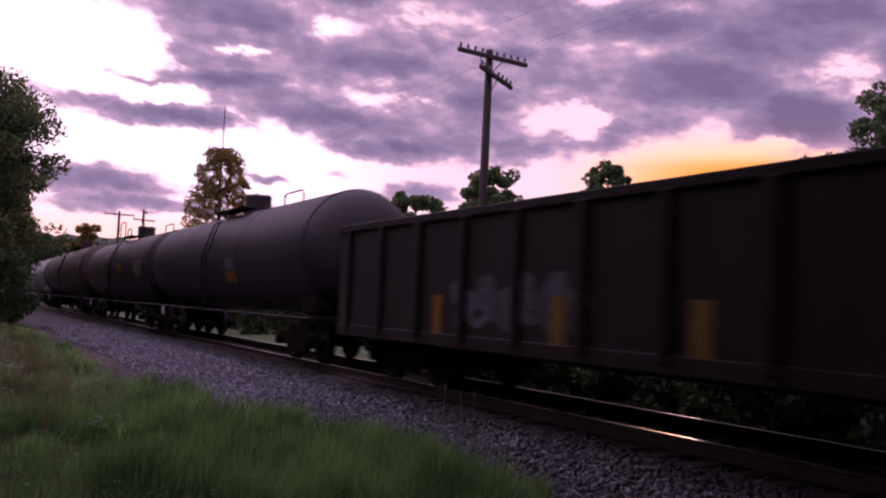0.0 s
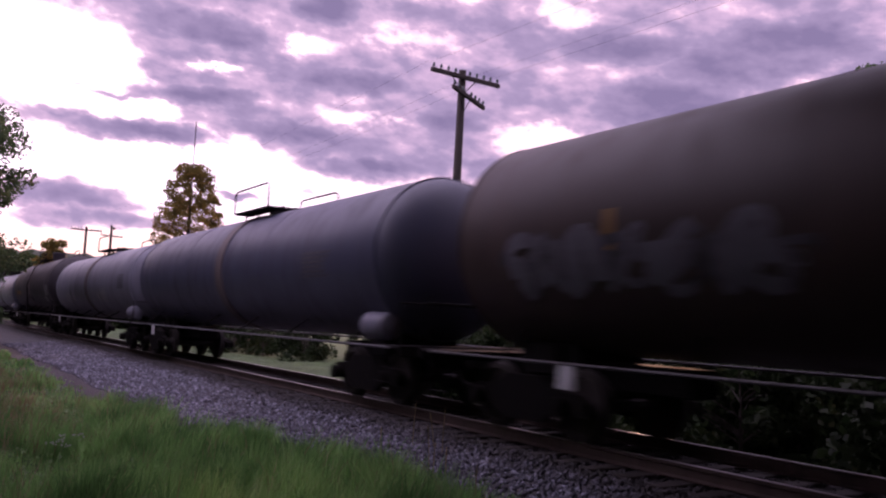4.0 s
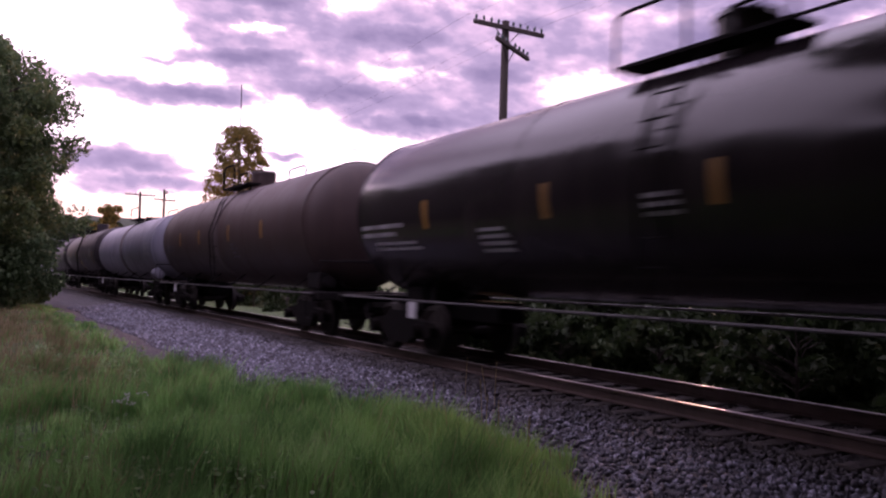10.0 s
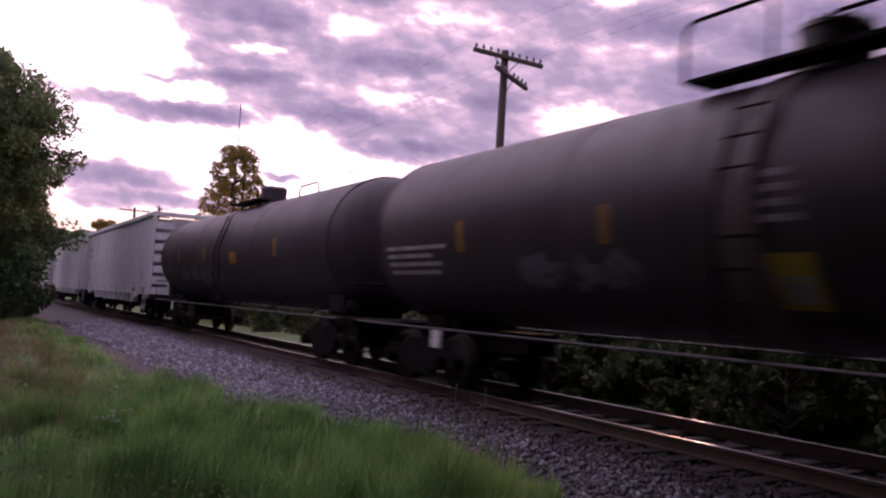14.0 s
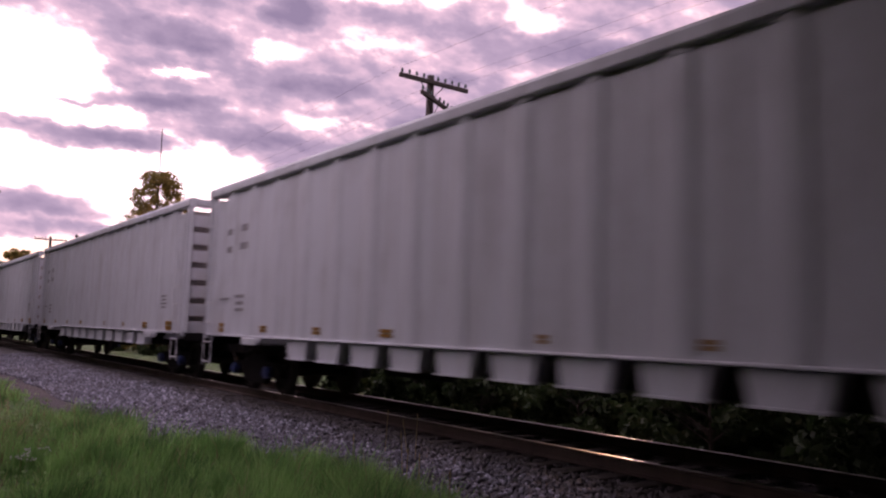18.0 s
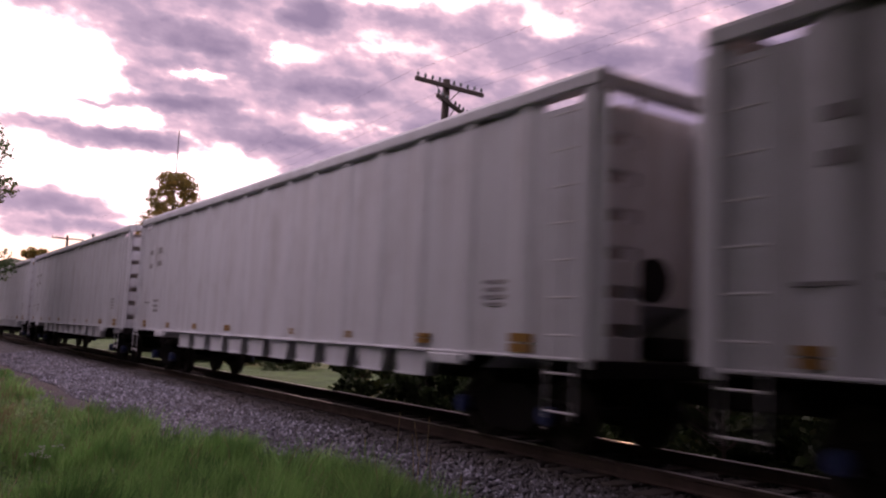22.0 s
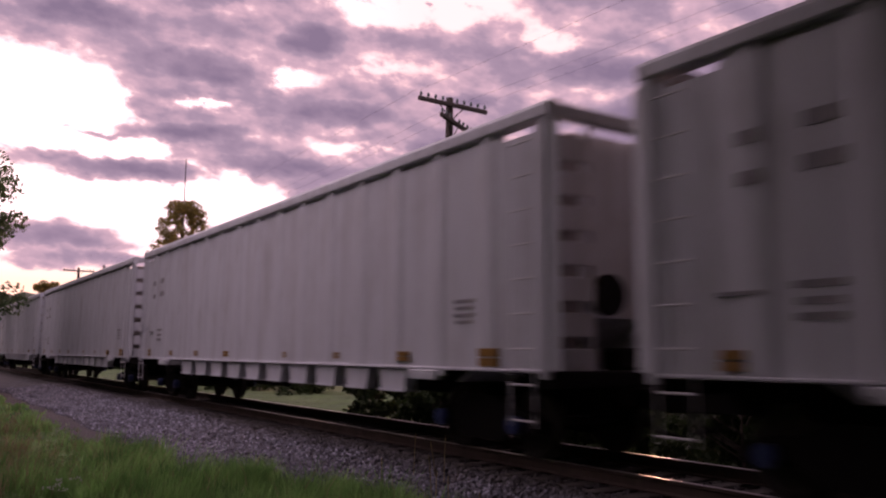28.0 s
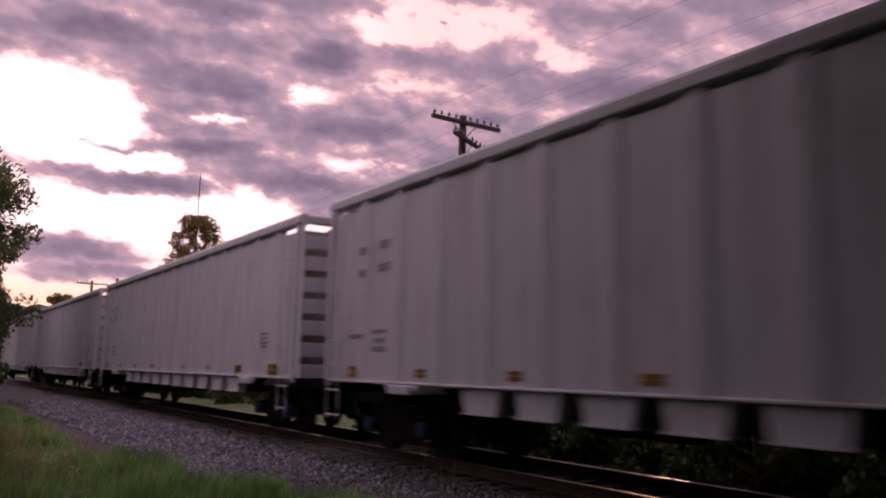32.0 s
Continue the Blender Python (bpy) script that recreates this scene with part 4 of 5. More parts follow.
    for y, ww, hh in ((-8.7, 0.42, 0.26), (-6.47, 0.32, 0.16), (-4.07, 0.2, 0.12), (-1.7, 0.18, 0.12), (1.89, 0.36, 0.14), (4.28, 0.3, 0.14), (6.64, 0.3, 0.16), (8.9, 0.28, 0.22)):
        part("reflector", mesh_of(("hrefl", ww, proud(y, ww)), "yellow", lambda bm: [box(bm, -0.01 - proud(y, ww), 0.0, -ww / 2, ww / 2, u * hh / 4 - hh * 0.21, u * hh / 4 + hh * 0.21) for u in (-1, 1)]), car, "orange-yellow reflective patch", pose(-w - 0.002, y, 1.36))
    blocks = [(7.9, 3.55, 0.36, 0.15), (8.65, 3.5, 0.26, 0.14), (7.9, 3.15, 0.44, 0.15), (8.65, 3.1, 0.26, 0.14), (8.0, 2.05, 0.5, 0.07), (8.0, 1.9, 0.42, 0.07), (8.0, 1.76, 0.46, 0.07), (8.8, 2.0, 0.5, 0.04),
              (-8.1, 2.15, 0.5, 0.05), (-8.1, 2.05, 0.42, 0.05), (-8.1, 1.95, 0.5, 0.05), (-8.1, 1.85, 0.4, 0.05)]
    for i, (y, z, ww, hh) in enumerate(blocks):
        part("marking_line", mesh_of(("hmark", ww, hh, proud(y, ww)), "stencil", lambda bm: box(bm, -0.006 - proud(y, ww), 0.0, -ww / 2, ww / 2, -hh / 2, hh / 2)), car, "dark lettering bar", pose(-w - 0.003, y, z))
    return car


def prism_y(bm, outline, y0, y1):
    a = [bm.verts.new((x, y0, z)) for x, z in outline]
    b = [bm.verts.new((x, y1, z)) for x, z in outline]
    bm.faces.new(a), bm.faces.new(b[::-1])
    for i in range(len(a)):
        j = (i + 1) % len(a)
        bm.faces.new((a[j], a[i], b[i], b[j]))


HOPPER_1, PITCH = 237.55, 21.5
for i in range(14):
    q = HOPPER_1 + PITCH * i
    CARS.append((hopper_car(q), q + 9.95))


# ---------------------------------------------------------------- poles and wires
def pole(x, y, top, arms, lean=0.0):
    p = thing("telegraph_pole", pose(x, y, 0, 0, lean, 0), "weathered wooden telegraph pole with crossarms and insulators", "utility pole", "poles along the track")
    part("mast", mesh_of(("mast", top), "pole", lambda bm: rod(bm, (0, 0, -0.7), (0, 0, top), 0.15, 14, 0.105), True), p)
    for z, length, turn, pins, off in arms:
        arm = part("crossarm", mesh_of(("arm", length), "pole", lambda bm: box(bm, -length / 2, length / 2, -0.05, 0.05, -0.06, 0.06, 0.01)), p, at=pose(0, 0, z, 0, 0, turn) @ pose(off, -0.13, 0))
        for i in range(pins):
            u = -length / 2 + 0.08 + i * (length - 0.16) / (pins - 1)
            if abs(u + off) < 0.16:
                continue
            part("insulator", mesh_of("insulator", "glass", lambda bm: (rod(bm, (0, 0, 0.05), (0, 0, 0.12), 0.015, 6), rod(bm, (0, 0, 0.11), (0, 0, 0.2), 0.045, 10, 0.03)), True), arm, at=pose(u, 0, 0))
        for s in (-1, 1):
            part("brace", mesh_of("brace", "dull", lambda bm: rod(bm, (0, 0, 0), (0.42, 0, 0.45), 0.014, 5)), arm, at=pose(-off, 0.03, -0.48, 0, 0, 0 if s > 0 else 180))
    return p


POLE_X = 12.88
pole(POLE_X, 19.11, 8.79, [(8.56, 2.4, 0, 10, 0.05), (8.06, 2.3, 32, 8, 0.28)], 0.6)
pole(13.2, 78.0, 8.7, [(8.4, 2.6, 0, 10, 0)])
pole(15.6, 79.5, 9.2, [(8.9, 1.2, 60, 4, 0), (8.2, 2.2, 20, 6, 0)])
pole(POLE_X, -42.0, 8.8, [(8.5, 2.45, 0, 10, 0)])
wires = thing("line_wires", pose(0, 0, 0), "thin dark sagging wires between the poles", "wires")
for i, dx in enumerate((-1.1, 0.6, 1.15)):
    for (ya, yb) in ((-42.0, 19.02), (19.02, 78.0)):
        def fill(bm, dx=dx, ya=ya, yb=yb):
            pts = []
            for j in range(13):
                f = j / 12
                pts.append((POLE_X + dx, ya + (yb - ya) * f, 8.82 - 0.06 * f - 1.1 * 4 * f * (1 - f) * 0.5))
            bent(bm, pts, 0.003, 4)
        part("wire", mesh_of(("wire", i, ya), "iron", fill), wires)


# ---------------------------------------------------------------- plants
def leaves(rng, centers, radii, per, size, squash=1.0):
    """Leaf quads scattered in and on clumps; returns vertices and faces."""
    c = np.repeat(np.asarray(centers), per, axis=0)
    r = np.repeat(np.asarray(radii), per)[:, None]
    d = rng.normal(size=c.shape)
    d /= np.linalg.norm(d, axis=1)[:, None]
    d[:, 2] *= squash
    p = c + d * r * rng.uniform(0.35, 1.05, (len(c), 1)) ** 0.6
    a = rng.normal(size=p.shape)
    a /= np.linalg.norm(a, axis=1)[:, None]
    b = np.cross(a, rng.normal(size=p.shape))
    b /= np.linalg.norm(b, axis=1)[:, None]
    s = size * rng.uniform(0.6, 1.3, (len(p), 1))
    a, b = a * s, b * s * 0.55
    v = np.stack([p - a, p + b, p + a, p - b], 1).reshape(-1, 3)
    f = np.arange(len(v)).reshape(-1, 4)
    return v, f


def tree(name, x, y, z, tall, wide, seed, label, clumps=60, per=260, size=0.16, base=0.15, material="leaf", group="", narrow=0.0, fluff=1.0):
    rng = np.random.default_rng(seed)
    t = thing(name, pose(x, y, z), label, "tree" if tall > 3 else "bush", group)

    def wood_fill(bm):
        rnd = random.Random(seed)
        rod(bm, (0, 0, -0.3), (0, 0, tall * 0.55), tall * 0.022, 10, tall * 0.012)
        rod(bm, (0, 0, tall * 0.55), (rnd.uniform(-0.2, 0.2), 0, tall * 0.92), tall * 0.012, 8, tall * 0.003)
        for i in range(14):
            h = tall * rnd.uniform(0.2, 0.6)
            a = rnd.uniform(0, 6.28)
            ln = wide * rnd.uniform(0.2, 0.36)
            m = (math.cos(a) * ln * 0.5, math.sin(a) * ln * 0.5, h + ln * 0.3)
            rod(bm, (0, 0, h), m, tall * 0.008, 6, tall * 0.005)
            rod(bm, m, (math.cos(a + 0.3) * ln, math.sin(a + 0.3) * ln, h + ln * 0.55), tall * 0.005, 5, tall * 0.0015)
    part("trunk", mesh_of(("trunk", name, seed), "bark", wood_fill), t, "dark bark")
    h = rng.uniform(base, 0.97, clumps)
    shape = np.sqrt(np.clip(1 - ((h - (0.42 + base / 2)) / (0.60 - base / 2)) ** 2, 0.05, 1))
    if narrow:
        shape = shape * (1 - narrow * np.clip((h - 0.55) / 0.45, 0, 1))
    ang = rng.uniform(0, 6.283, clumps)
    rad = wide / 2 * shape * np.sqrt(rng.uniform(0.05, 1.0, clumps)) * 0.86
    c = np.stack([np.cos(ang) * rad, np.sin(ang) * rad, h * tall], 1)
    r = wide * rng.uniform(0.07, 0.15, clumps) * fluff
    v, f = leaves(rng, c, r, per, size, 0.8)
    part("crown", cloud_mesh(name + "_crown", v, f, material), t, "dense leafy crown")
    return t


tree("broadleaf_tree", -1.3, 42.0, -0.3, 12.3, 13.6, 11, "tall dark green broadleaf tree with foliage to the ground", 700, 250, 0.10, 0.02, fluff=0.55)
tree("roadside_bush", 1.6, 44.5, -0.4, 4.0, 5.0, 12, "dark green bush under the tall tree", 50, 260, 0.14, 0.02)
tree("broadleaf_tree", -9.0, 48.0, -0.3, 13.0, 12.0, 13, "tall dark green broadleaf tree", 90, 260, 0.2, 0.05)
tree("ivy_covered_tree", 16.5, 57.8, -0.7, 13.0, 5.9, 21, "narrow ivy-covered tree catching the evening sun", 1000, 60, 0.07, 0.04, "ivy", narrow=0.1, fluff=0.42)
tree("small_tree", 13.4, 98.0, -0.6, 9.4, 4.4, 22, "small far tree in front of the hills", 60, 120, 0.2, 0.2, "ivy")
for i, (az, r, tall, wide) in enumerate(((29.4, 50, 9.0, 5.5), (34.8, 46, 10.0, 5.6), (42.7, 44, 10.3, 4.6), (56.5, 44, 10.2, 7.0), (63.2, 34, 12.8, 7.6), (70.0, 36, 13.0, 9.0), (22.0, 95, 7.5, 12.0), (50.0, 60, 9.0, 10.0))):
    a = radians(az)
    tree("meadow_tree", r * math.sin(a), r * math.cos(a), -0.7, tall, wide, 40 + i, "dark leafy tree beyond the meadow", 170, 170, 0.11, 0.08, fluff=0.7, group="trees beyond the track")
# bushes on the far side of the track bed, open where the meadow shows
places = [(13.2 + 1.3 * math.sin(i * 2.1), -9 + i * 1.05, 1.3 + 0.7 * ((i * 37) % 10) / 10) for i in range(30)]
places += [(15.0 + 1.2 * math.sin(i * 1.3), -8 + i * 1.9, 2.0 + 0.8 * ((i * 29) % 10) / 10) for i in range(16)]
places += [(17.6 + 0.8 * math.sin(i), 28 + 0.8 * i, 1.5) for i in range(2)]
places += [(17.0 + 1.2 * math.sin(i * 1.7), 38 + i * 2.4, 2.0 + 0.9 * ((i * 53) % 10) / 10) for i in range(12)]
places += [(22.0 + i * 2.2, 37.0 - i * 1.6, 2.6) for i in range(6)]
for i, (bx, by, tall) in enumerate(places):
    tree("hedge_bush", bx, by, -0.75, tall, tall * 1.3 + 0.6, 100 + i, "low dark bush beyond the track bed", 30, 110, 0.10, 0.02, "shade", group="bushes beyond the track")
# unseen trees added behind and beside the camera, to shade the train
lane = [(3.4, -7.0, 12.0, 5.0), (-1.5, -8.0, 12.0, 7.0), (-6.0, -8.0, 12.0, 7.0), (3.6, -12.0, 12.0, 5.0), (3.6, -18.0, 12.0, 5.0), (3.8, -26.0, 12.0, 5.0)]
lane += [(-13.0 + 1.2 * math.sin(i * 2.3), -6 + i * 5.2, 6.0 + 1.1 * i, 6.5 + 0.2 * i) for i in range(8)]
for i, (bx, by, tall, wide) in enumerate(lane):
    tree("added_shade_tree", bx, by, -0.2, tall, wide, 150 + i, "unseen leafy tree added for shade", 120, 130, 0.32, 0.04, group="trees beside the lane")
# unseen canopy above the camera, added to darken the near end of the train
tree("added_canopy_tree", 3.4, -2.6, -0.2, 16.0, 19.0, 170, "unseen canopy added to shade the near cars", 900, 90, 0.40, 0.47, group="trees beside the lane", fluff=0.55)
tree("added_canopy_tree", -6.6, 2.6, -0.2, 15.0, 12.0, 171, "unseen large tree added for shade beside the camera", 420, 90, 0.40, 0.3, group="trees beside the lane", fluff=0.6)
tree("added_canopy_tree", 5.2, -3.6, -0.2, 13.0, 17.0, 172, "unseen canopy added to shade the near cars", 700, 90, 0.40, 0.43, group="trees beside the lane", fluff=0.55)
tree("added_canopy_tree", 0.3, -1.0, -0.2, 8.4, 12.0, 175, "unseen low boughs added for shade over the camera", 520, 90, 0.34, 0.64, group="trees beside the lane", fluff=0.5)
tree("added_canopy_tree", -3.4, 1.0, -0.2, 15.0, 10.0, 173, "unseen large tree added for shade beside the camera", 420, 90, 0.40, 0.52, group="trees beside the lane", fluff=0.6)
tree("added_canopy_tree", 5.0, 1.4, -0.2, 16.0, 16.5, 174, "unseen canopy added to shade the near cars", 700, 90, 0.40, 0.57, group="trees beside the lane", fluff=0.6)
tree("added_canopy_tree", -2.6, 7.2, -0.2, 17.0, 7.8, 176, "unseen tall tree added for shade left of the view", 420, 90, 0.40, 0.49, group="trees beside the lane", fluff=0.6)
# more trees out of sight, added to keep sky light off the cars' flank
for i, (bx, by, tall, wide) in enumerate(((-6.0, 6.5, 5.0, 5.0), (-6.0, 10.5, 5.5, 5.0), (-5.2, 16.0, 10.0, 6.0), (-4.3, 24.5, 15.0, 7.5), (-4.3, 32.0, 16.0, 7.8), (-8.0, 39.0, 17.0, 8.5), (-0.5, 56.0, 15.0, 9.0), (0.3, 66.0, 15.0, 9.0), (0.6, 77.0, 15.0, 9.0), (4.0, -4.2, 10.0, 3.6), (3.9, -1.6, 9.0, 3.2), (0.5, -4.6, 10.0, 4.0))):
    tree("added_shade_tree", bx, by, -0.2, tall, wide, 190 + i, "unseen leafy tree added for shade", 160, 110, 0.34, 0.04, group="trees beside the lane")
# the thicket beyond the track, darker and taller away from the meadow
# those past 75 degrees are unseen, added to shade the track bed
for i, (az, r, tall, wide) in enumerate(((57.0, 18.5, 3.8, 4.6), (60.5, 18.5, 5.0, 4.4), (67.2, 18.0, 8.7, 3.6), (72.5, 17.5, 9.8, 6.0), (79.0, 17.0, 10.0, 6.5), (85.0, 16.5, 10.0, 6.5), (97.0, 16.5, 10.5, 7.0), (110.0, 18.0, 10.5, 7.0))):
    a = radians(az)
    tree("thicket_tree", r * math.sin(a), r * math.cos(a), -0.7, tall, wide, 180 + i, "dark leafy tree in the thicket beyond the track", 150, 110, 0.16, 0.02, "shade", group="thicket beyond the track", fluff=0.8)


# the dark wood that closes the view along the line
for i, (az, r, tall, wide) in enumerate(((4.9, 175, 12.5, 13.0), (6.6, 150, 10.5, 12.0), (8.2, 125, 8.6, 11.0), (9.8, 112, 7.6, 10.0), (11.6, 105, 7.2, 10.0), (13.6, 102, 7.0, 10.0), (15.8, 100, 6.6, 10.0), (18.2, 100, 6.2, 10.0))):
    a = radians(az)
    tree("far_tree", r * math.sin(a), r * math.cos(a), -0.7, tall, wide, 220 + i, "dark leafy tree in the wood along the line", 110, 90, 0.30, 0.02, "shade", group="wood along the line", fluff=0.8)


def hills():
    rng = np.random.default_rng(5)
    n = 420
    az = np.radians(np.linspace(-110, 110, n))
    prof = 55 + 4 * np.sin(az * 5 + 1) + 2.5 * np.sin(az * 13) + rng.uniform(-2.2, 2.2, n)
    rows = []
    for r, k in ((700, 0.0), (790, 0.55), (880, 0.9), (940, 1.0), (1200, 0.6)):
        rows.append(np.stack([np.sin(az) * r, np.cos(az) * r, prof * k * (1 + 0.03 * rng.uniform(-1, 1, n)) - 3], 1))
    v = np.concatenate(rows)
    i = (np.arange(4)[:, None] * n + np.arange(n - 1)[None, :]).ravel()
    ob = new("wooded_hill", cloud_mesh("wooded_hill", v, np.stack([i, i + 1, i + n + 1, i + n], 1), "far"))
    tagged(ob, "low dark wooded hills along the horizon", "hill", kind="structure")


hills()

mast = thing("antenna_mast", pose(17.25, 60.6, 0), "thin tall antenna mast behind the ivy-covered tree", "antenna")
part("mast", mesh_of("antenna", "dull", lambda bm: (rod(bm, (0, 0, -0.8), (0, 0, 12.6), 0.05, 6), rod(bm, (0, 0, 12.6), (0, 0, 15.7), 0.035, 6))), mast)


def verge_edge(y):
    """Where the grass gives way to the ballast."""
    return np.interp(y, [-9, 3.0, 4.4, 5.0, 6, 7.3, 8.2, 9, 10.5, 11.3, 13, 19, 50], [2.6, 2.9, 3.6, 4.15, 4.65, 5.1, 4.8, 4.5, 4.4, 4.1, 3.6, 3.4, 3.4]) + 0.22 * np.sin(y * 2.3) + 0.16 * np.sin(y * 5.1) + 0.08 * np.sin(y * 11.3)


def grass():
    """Tufts of long grass of uneven height over a shorter sward."""
    rng = np.random.default_rng(3)
    # tufts in drifts, thick near the camera, with hollows between them
    m = 1500
    ty = np.concatenate([3.8 + 10 * rng.uniform(0, 1, 1050), 13 + 32 * rng.uniform(0, 1, m - 1050) ** 1.3])
    tx = rng.uniform(-5.0, 5.2, m)
    drift = 0.5 + 0.28 * np.sin(tx * 2.1 + 0.6 * ty + 0.4) * np.sin(ty * 1.25 - 0.5 * tx) + 0.22 * np.sin(tx * 4.3 + 1.1) * np.sin(ty * 3.1 + tx)
    there = rng.uniform(0, 1, m) < np.clip(drift * 1.9 - 0.25, 0.05, 1)
    tx, ty, drift = tx[there], ty[there], drift[there]
    m = len(tx)
    # taller along the ballast and close by, low in the open
    near_edge = np.exp(-((verge_edge(ty) - 0.9 - tx) / 1.0) ** 2) * np.clip((13 - ty) / 4, 0, 1)
    th = rng.uniform(0.18, 0.46, m) * (0.5 + 0.8 * drift) * (1 + 0.6 * near_edge)
    tr = rng.uniform(0.05, 0.17, m)
    # dense high clumps along the edge of the ballast: x, y, spread, height
    clumps = [(4.0, 10.2, 0.26, 0.56), (3.75, 9.7, 0.2, 0.5), (4.3, 8.9, 0.24, 0.46), (4.6, 7.6, 0.24, 0.52), (4.2, 6.7, 0.26, 0.54), (3.7, 5.7, 0.26, 0.56), (3.1, 5.0, 0.3, 0.55), (2.2, 5.6, 0.26, 0.5), (3.2, 7.6, 0.26, 0.48), (1.4, 6.8, 0.26, 0.45), (2.7, 10.6, 0.26, 0.4), (1.9, 9.4, 0.25, 0.42), (0.6, 10.4, 0.3, 0.4), (0.3, 5.6, 0.25, 0.46)]
    for cx, cy, cr, ch in clumps:
        tx, ty = np.append(tx, cx + cr * rng.normal(size=9)), np.append(ty, cy + cr * rng.normal(size=9))
        th, tr = np.append(th, ch * rng.uniform(0.75, 1.15, 9)), np.append(tr, rng.uniform(0.05, 0.1, 9))
    m = len(tx)
    per = 120
    k = np.repeat(np.arange(m), per)
    x = tx[k] + rng.normal(size=m * per) * tr[k]
    y = ty[k] + rng.normal(size=m * per) * tr[k]
    tall = th[k] * rng.uniform(0.5, 1.1, m * per)
    # sward
    n = 60000
    sy = 3.6 + 44 * rng.uniform(0, 1, n) ** 2.0
    sy[:12000] = rng.uniform(-9.0, 3.8, 12000)
    x = np.concatenate([x, rng.uniform(-5.0, 5.0, n)])
    y = np.concatenate([y, sy])
    tall = np.concatenate([tall, rng.uniform(0.05, 0.18, n)])
    edge = verge_edge(y)
    bare = ((np.abs(x - 0.295 * y) < 0.17) & (y > 9.9) & (y < 13.4)) | (((x - 0.9) / 0.5) ** 2 + ((y - 7.9) / 0.5) ** 2 < 1)
    # thin wisps that stray onto the ballast
    strays = 70
    wy = rng.uniform(4.6, 10.2, strays)
    wx = verge_edge(wy) + rng.uniform(-0.25, 0.5, strays) ** 2 * 1.6 - 0.1
    wh = rng.uniform(0.22, 0.5, strays)
    w = np.repeat(np.arange(strays), 26)
    x = np.concatenate([x, wx[w] + rng.normal(size=len(w)) * 0.07])
    y = np.concatenate([y, wy[w] + rng.normal(size=len(w)) * 0.07])
    tall = np.concatenate([tall, wh[w] * rng.uniform(0.5, 1.1, len(w))])
    stray = np.arange(len(x)) >= len(edge)
    edge = verge_edge(y)
    bare = np.concatenate([bare, np.zeros(len(w), dtype=bool)])
    keep = ((x < edge) | stray) & ~(bare & (rng.uniform(0, 1, len(x)) < 0.97)) & (np.hypot(x, y) > 0.9)
    x, y, tall, edge = x[keep], y[keep], tall[keep], edge[keep]
    n = len(x)
    z = height(x, y)
    tall = tall * np.clip(1.2 - y / 55, 0.5, 1) * np.clip((edge - x) / 0.3, 0.6, 1)
    wide = 0.0034 + np.maximum(y, 3.0) * 0.00034
    ang = rng.uniform(0, 6.283, n)
    lean = rng.uniform(0.05, 0.55, n) * tall
    la = rng.normal(0.6, 1.4, n)
    dx, dy = np.cos(ang) * wide, np.sin(ang) * wide
    lx, ly = np.cos(la) * lean, np.sin(la) * lean
    v = np.stack([
        np.stack([x - dx, y - dy, z - 0.03], 1), np.stack([x + dx, y + dy, z - 0.03], 1),
        np.stack([x + lx * 0.35 + dx * 0.8, y + ly * 0.35 + dy * 0.8, z + tall * 0.6], 1), np.stack([x + lx * 0.35 - dx * 0.8, y + ly * 0.35 - dy * 0.8, z + tall * 0.6], 1),
        np.stack([x + lx + dx * 0.12, y + ly + dy * 0.12, z + tall * 0.97], 1), np.stack([x + lx - dx * 0.12, y + ly - dy * 0.12, z + tall * 0.97], 1)], 1)
    patch = np.sin(x * 0.9 + 0.7) * np.sin(y * 0.55 + 1.0)
    dry = rng.uniform(0, 1, n) < np.clip((y - 8.5) / 8, 0.03, 0.85) * np.clip((3.2 - x) / 1.8, 0, 1) + 0.03 + 0.04 * (patch > 0.4) + 0.12 * ((x < 1.0) & (y < 8.0))
    for flag, name, mat, label in ((~dry, "grass", "grass", "long green grass in uneven tufts on the verge"), (dry, "dry_grass", "straw", "pale dry grass among the green")):
        w = v[flag].reshape(-1, 3)
        b = np.arange(flag.sum())[:, None] * 6
        f = np.concatenate([b + [0, 1, 2, 3], b + [3, 2, 4, 5]])
        tagged(new(name, cloud_mesh(name, w, f, mat)), label, "grass", kind="stuff")


grass()


def broad_weeds():
    """Small broad leaves of clover and dock among the grass."""
    rng = np.random.default_rng(31)
    m, per = 420, 46
    cy = 4.0 + 12 * rng.uniform(0, 1, m) ** 1.2
    cx = rng.uniform(-3.5, 4.4, m)
    keep = cx < verge_edge(cy) - 0.25
    cx, cy = cx[keep], cy[keep]
    m = len(cx)
    spread = np.repeat(rng.uniform(0.06, 0.2, m), per)
    tall = np.repeat(rng.uniform(0.12, 0.38, m), per)
    x = np.repeat(cx, per) + rng.normal(size=m * per) * spread
    y = np.repeat(cy, per) + rng.normal(size=m * per) * spread
    p = np.stack([x, y, height(x, y) + tall * rng.uniform(0.25, 1.0, m * per)], 1)
    a = rng.normal(size=p.shape) * (1, 1, 0.45)
    a /= np.linalg.norm(a, axis=1)[:, None]
    b = np.cross(a, rng.normal(size=p.shape) * 0.5 + (0, 0, 1))
    b /= np.linalg.norm(b, axis=1)[:, None]
    size = rng.uniform(0.012, 0.034, (m * per, 1))
    v = np.stack([p - a * size, p + b * size * 0.6, p + a * size, p - b * size * 0.6], 1).reshape(-1, 3)
    tagged(new("verge_weeds", cloud_mesh("verge_weeds", v, np.arange(len(v)).reshape(-1, 4), "clover")), "small broad-leaved weeds among the grass", "weeds", kind="stuff")


broad_weeds()


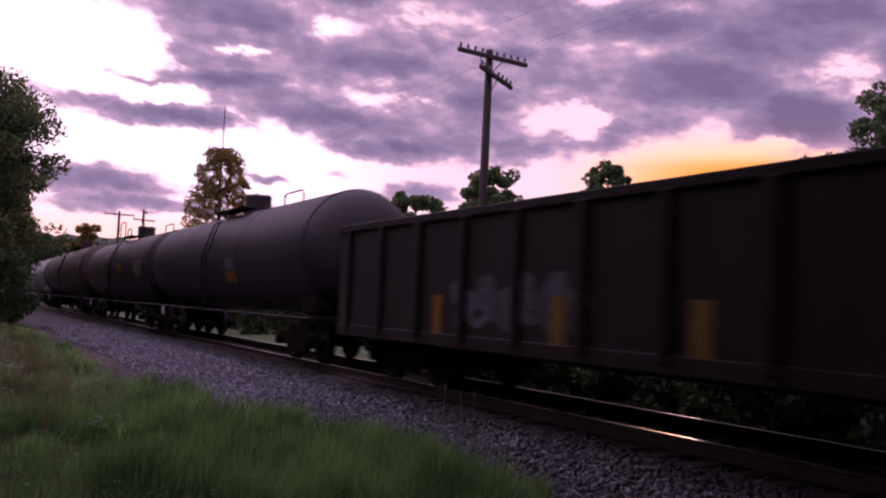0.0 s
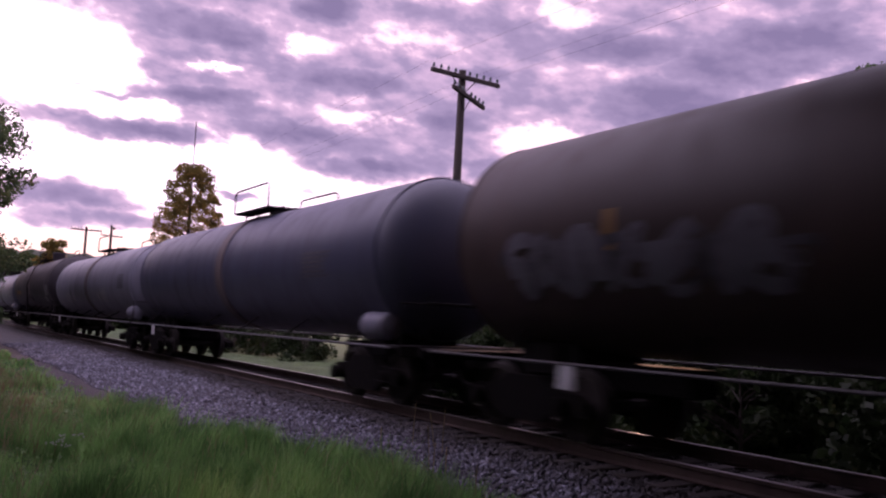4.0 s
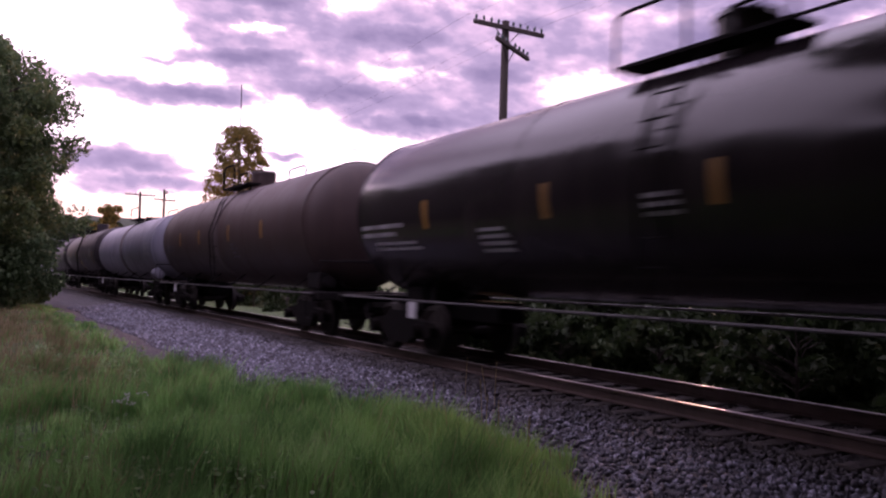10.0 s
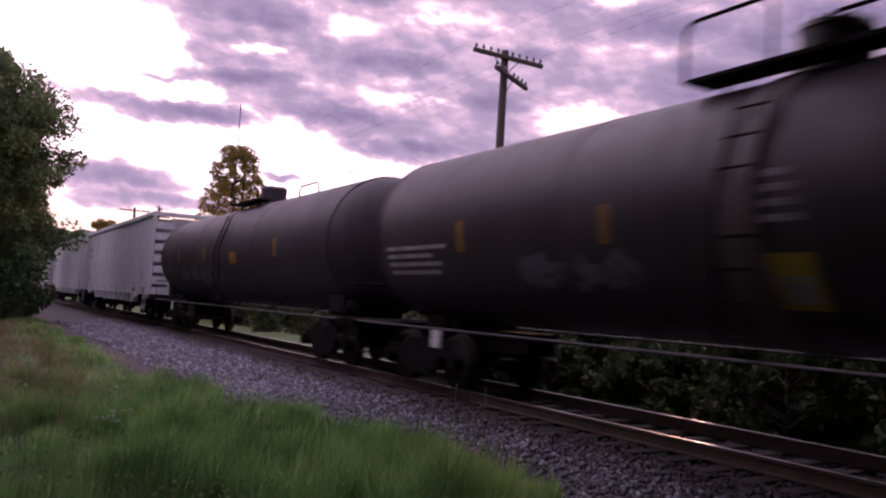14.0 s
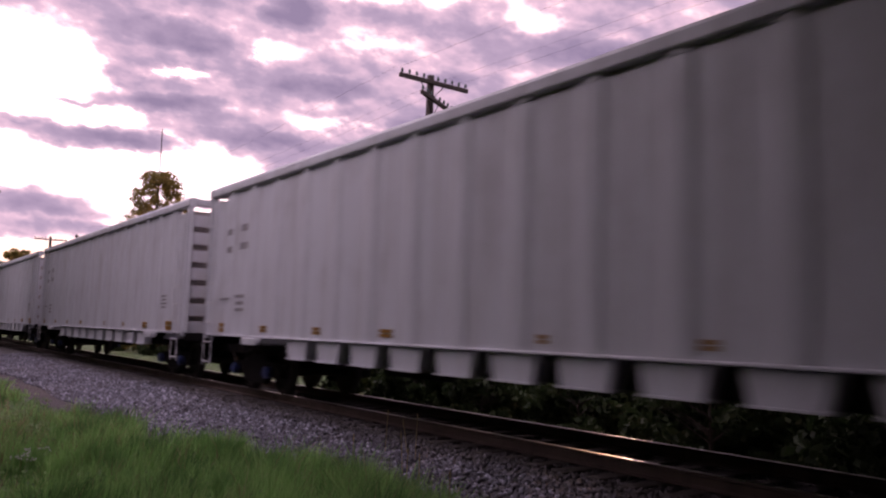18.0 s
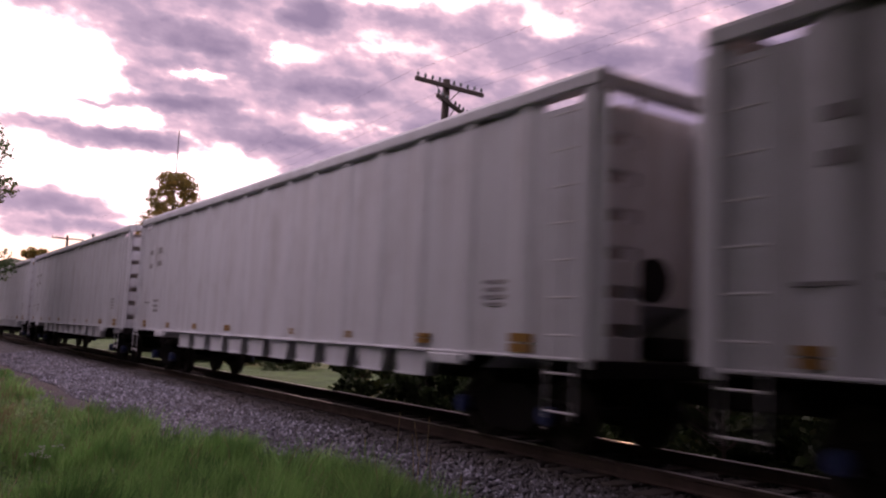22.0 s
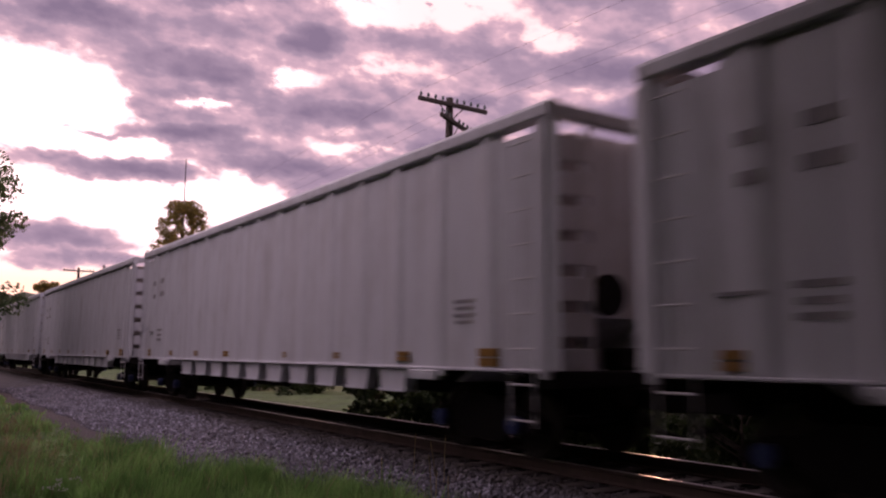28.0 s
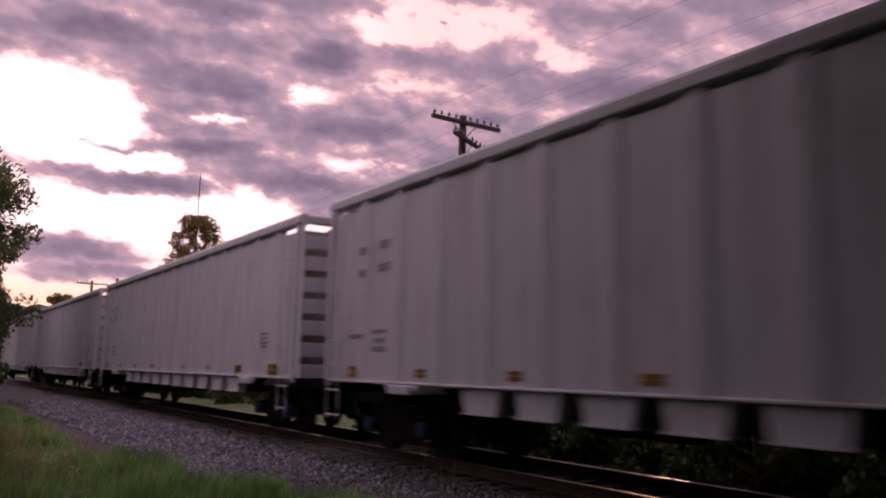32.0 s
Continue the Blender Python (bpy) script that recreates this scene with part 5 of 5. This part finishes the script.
def wild_flower(x, y, seed):
    f = thing("wild_flower", pose(x, y, float(height(np.array(x), np.array(y)))), "small white wild flower in the grass", "flower", "white flowers on the verge")
    rnd = random.Random(seed)
    tall = rnd.uniform(0.34, 0.46)
    part("stem", mesh_of(("stem", seed), "grass", lambda bm: bent(bm, [(0, 0, -0.02), (0.02, 0.01, tall * 0.6), (0.03, 0.0, tall)], 0.004, 5)), f)
    for i in range(6):
        part("bloom", mesh_of("bloom", "petal", lambda bm: rod(bm, (0, 0, 0), (0, 0, 0.014), 0.010, 7, 0.005)), f, at=pose(0.03 + rnd.uniform(-0.05, 0.05), rnd.uniform(-0.05, 0.05), tall + rnd.uniform(-0.02, 0.03), rnd.uniform(-30, 30), rnd.uniform(-30, 30), 0))


for i, (fx, fy) in enumerate(((1.34, 8.5), (1.42, 8.62), (1.5, 8.55), (1.3, 8.7), (1.36, 8.75))):
    wild_flower(fx, fy, i)


def weed(x, y, tall, seed):
    w = thing("weed_stalk", pose(x, y, float(height(np.array(x), np.array(y)))), "thin dry weed stalk on the ballast", "weed", "weeds on the ballast")
    rnd = random.Random(seed)
    a, b = rnd.uniform(-0.06, 0.06), rnd.uniform(-0.06, 0.06)
    part("stalk", mesh_of(("stalk", seed), "straw", lambda bm: bent(bm, [(0, 0, -0.02), (a * 0.4, b * 0.4, tall * 0.5), (a, b, tall)], 0.006, 5)), w)
    part("seed_head", mesh_of(("seedhead", seed), "straw", lambda bm: rod(bm, (a, b, tall), (a * 1.2, b * 1.2, tall + 0.08), 0.012, 6, 0.003)), w)


for i, (wx, wy, tall) in enumerate(((6.15, 9.9, 0.5), (6.25, 9.5, 0.4), (6.05, 9.0, 0.55), (5.6, 8.6, 0.45), (5.3, 9.3, 0.4), (4.9, 7.2, 0.5), (5.2, 7.9, 0.42), (4.7, 6.4, 0.5))):
    weed(wx, wy, tall, i)


def ballast():
    rng = np.random.default_rng(9)
    base = np.array([(1, 0, 0), (-1, 0, 0), (0, 1, 0), (0, -1, 0), (0, 0, 1), (0, 0, -1)], dtype=float)
    tri = np.array([(0, 2, 4), (2, 1, 4), (1, 3, 4), (3, 0, 4), (2, 0, 5), (1, 2, 5), (3, 1, 5), (0, 3, 5)])
    n = 58000
    y = 2.0 + 42 * rng.uniform(0, 1, n) ** 1.7
    y[:9000] = rng.uniform(-16.0, 3.0, 9000)
    x = rng.uniform(4.1, 12.0, n)
    x = np.where(rng.uniform(0, 1, n) < 0.7, rng.uniform(4.1, 7.4, n), x)
    keep = rng.uniform(0, 1, n) < np.clip((x - 3.9) / 0.8, 0.05, 1)
    x, y = x[keep], y[keep]
    n = len(x)
    s = rng.uniform(0.016, 0.042, n) * (1 + y / 60)
    axes = rng.normal(size=(n, 3, 3))
    q, _ = np.linalg.qr(axes)
    sc = s[:, None] * rng.uniform(0.6, 1.25, (n, 3))
    v = (base[None] * rng.uniform(0.75, 1.15, (n, 6, 1))) * sc[:, None, :]
    v = np.einsum("nij,nkj->nki", q, v)
    v += np.stack([x, y, height(x, y) + s * 0.35], 1)[:, None, :]
    f = (np.arange(n)[:, None, None] * 6 + tri[None]).reshape(-1, 3)
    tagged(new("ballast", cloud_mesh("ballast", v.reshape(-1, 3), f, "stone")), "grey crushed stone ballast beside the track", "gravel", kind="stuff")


ballast()


def tie_fill(bm):
    box(bm, -1.3, 1.3, -0.11, 0.11, -0.34, -0.172, 0.012)


rnd = random.Random(4)
for i in range(150):
    y = -14 + i * 0.53
    part("sleeper", mesh_of("tie", "wood", tie_fill), track, at=pose(rnd.uniform(-0.06, 0.06), y, rnd.uniform(-0.012, 0.0), 0, 0, rnd.uniform(-1, 1)))


# ---------------------------------------------------------------- motion of the train
def gone(t):
    """Metres that the train has rolled towards the camera's side by t seconds; it slows a little."""
    # with one short check of its pace
    return 14.6 * t - 0.0088 * t * t - 0.6 * math.exp(-((t - 25.0) / 0.08) ** 2)


def motions():
    for car, q in CARS:
        walk(car, [(t, pose(TRACK_X, q - gone(t), 0)) for t in (0, 4, 8, 12, 16, 20, 24, 24.7, 24.85, 25.0, 25.15, 25.3, 26, 28, 32)])
    # the wheels roll while their car is in sight
    for wheel, d, q in WHEELS:
        seen = [k / FPS for k in range(0, 32 * FPS + 1) if -9.0 < q - gone(k / FPS) < 62.0]
        if seen:
            times = sorted({0.0, 32.0, *seen})
            walk(wheel, [(t, pose(0, d, 0.457) @ Matrix.Rotation((min(max(q - gone(t), -9.0), 62.0)) / 0.457, 4, "X")) for t in times])


motions()
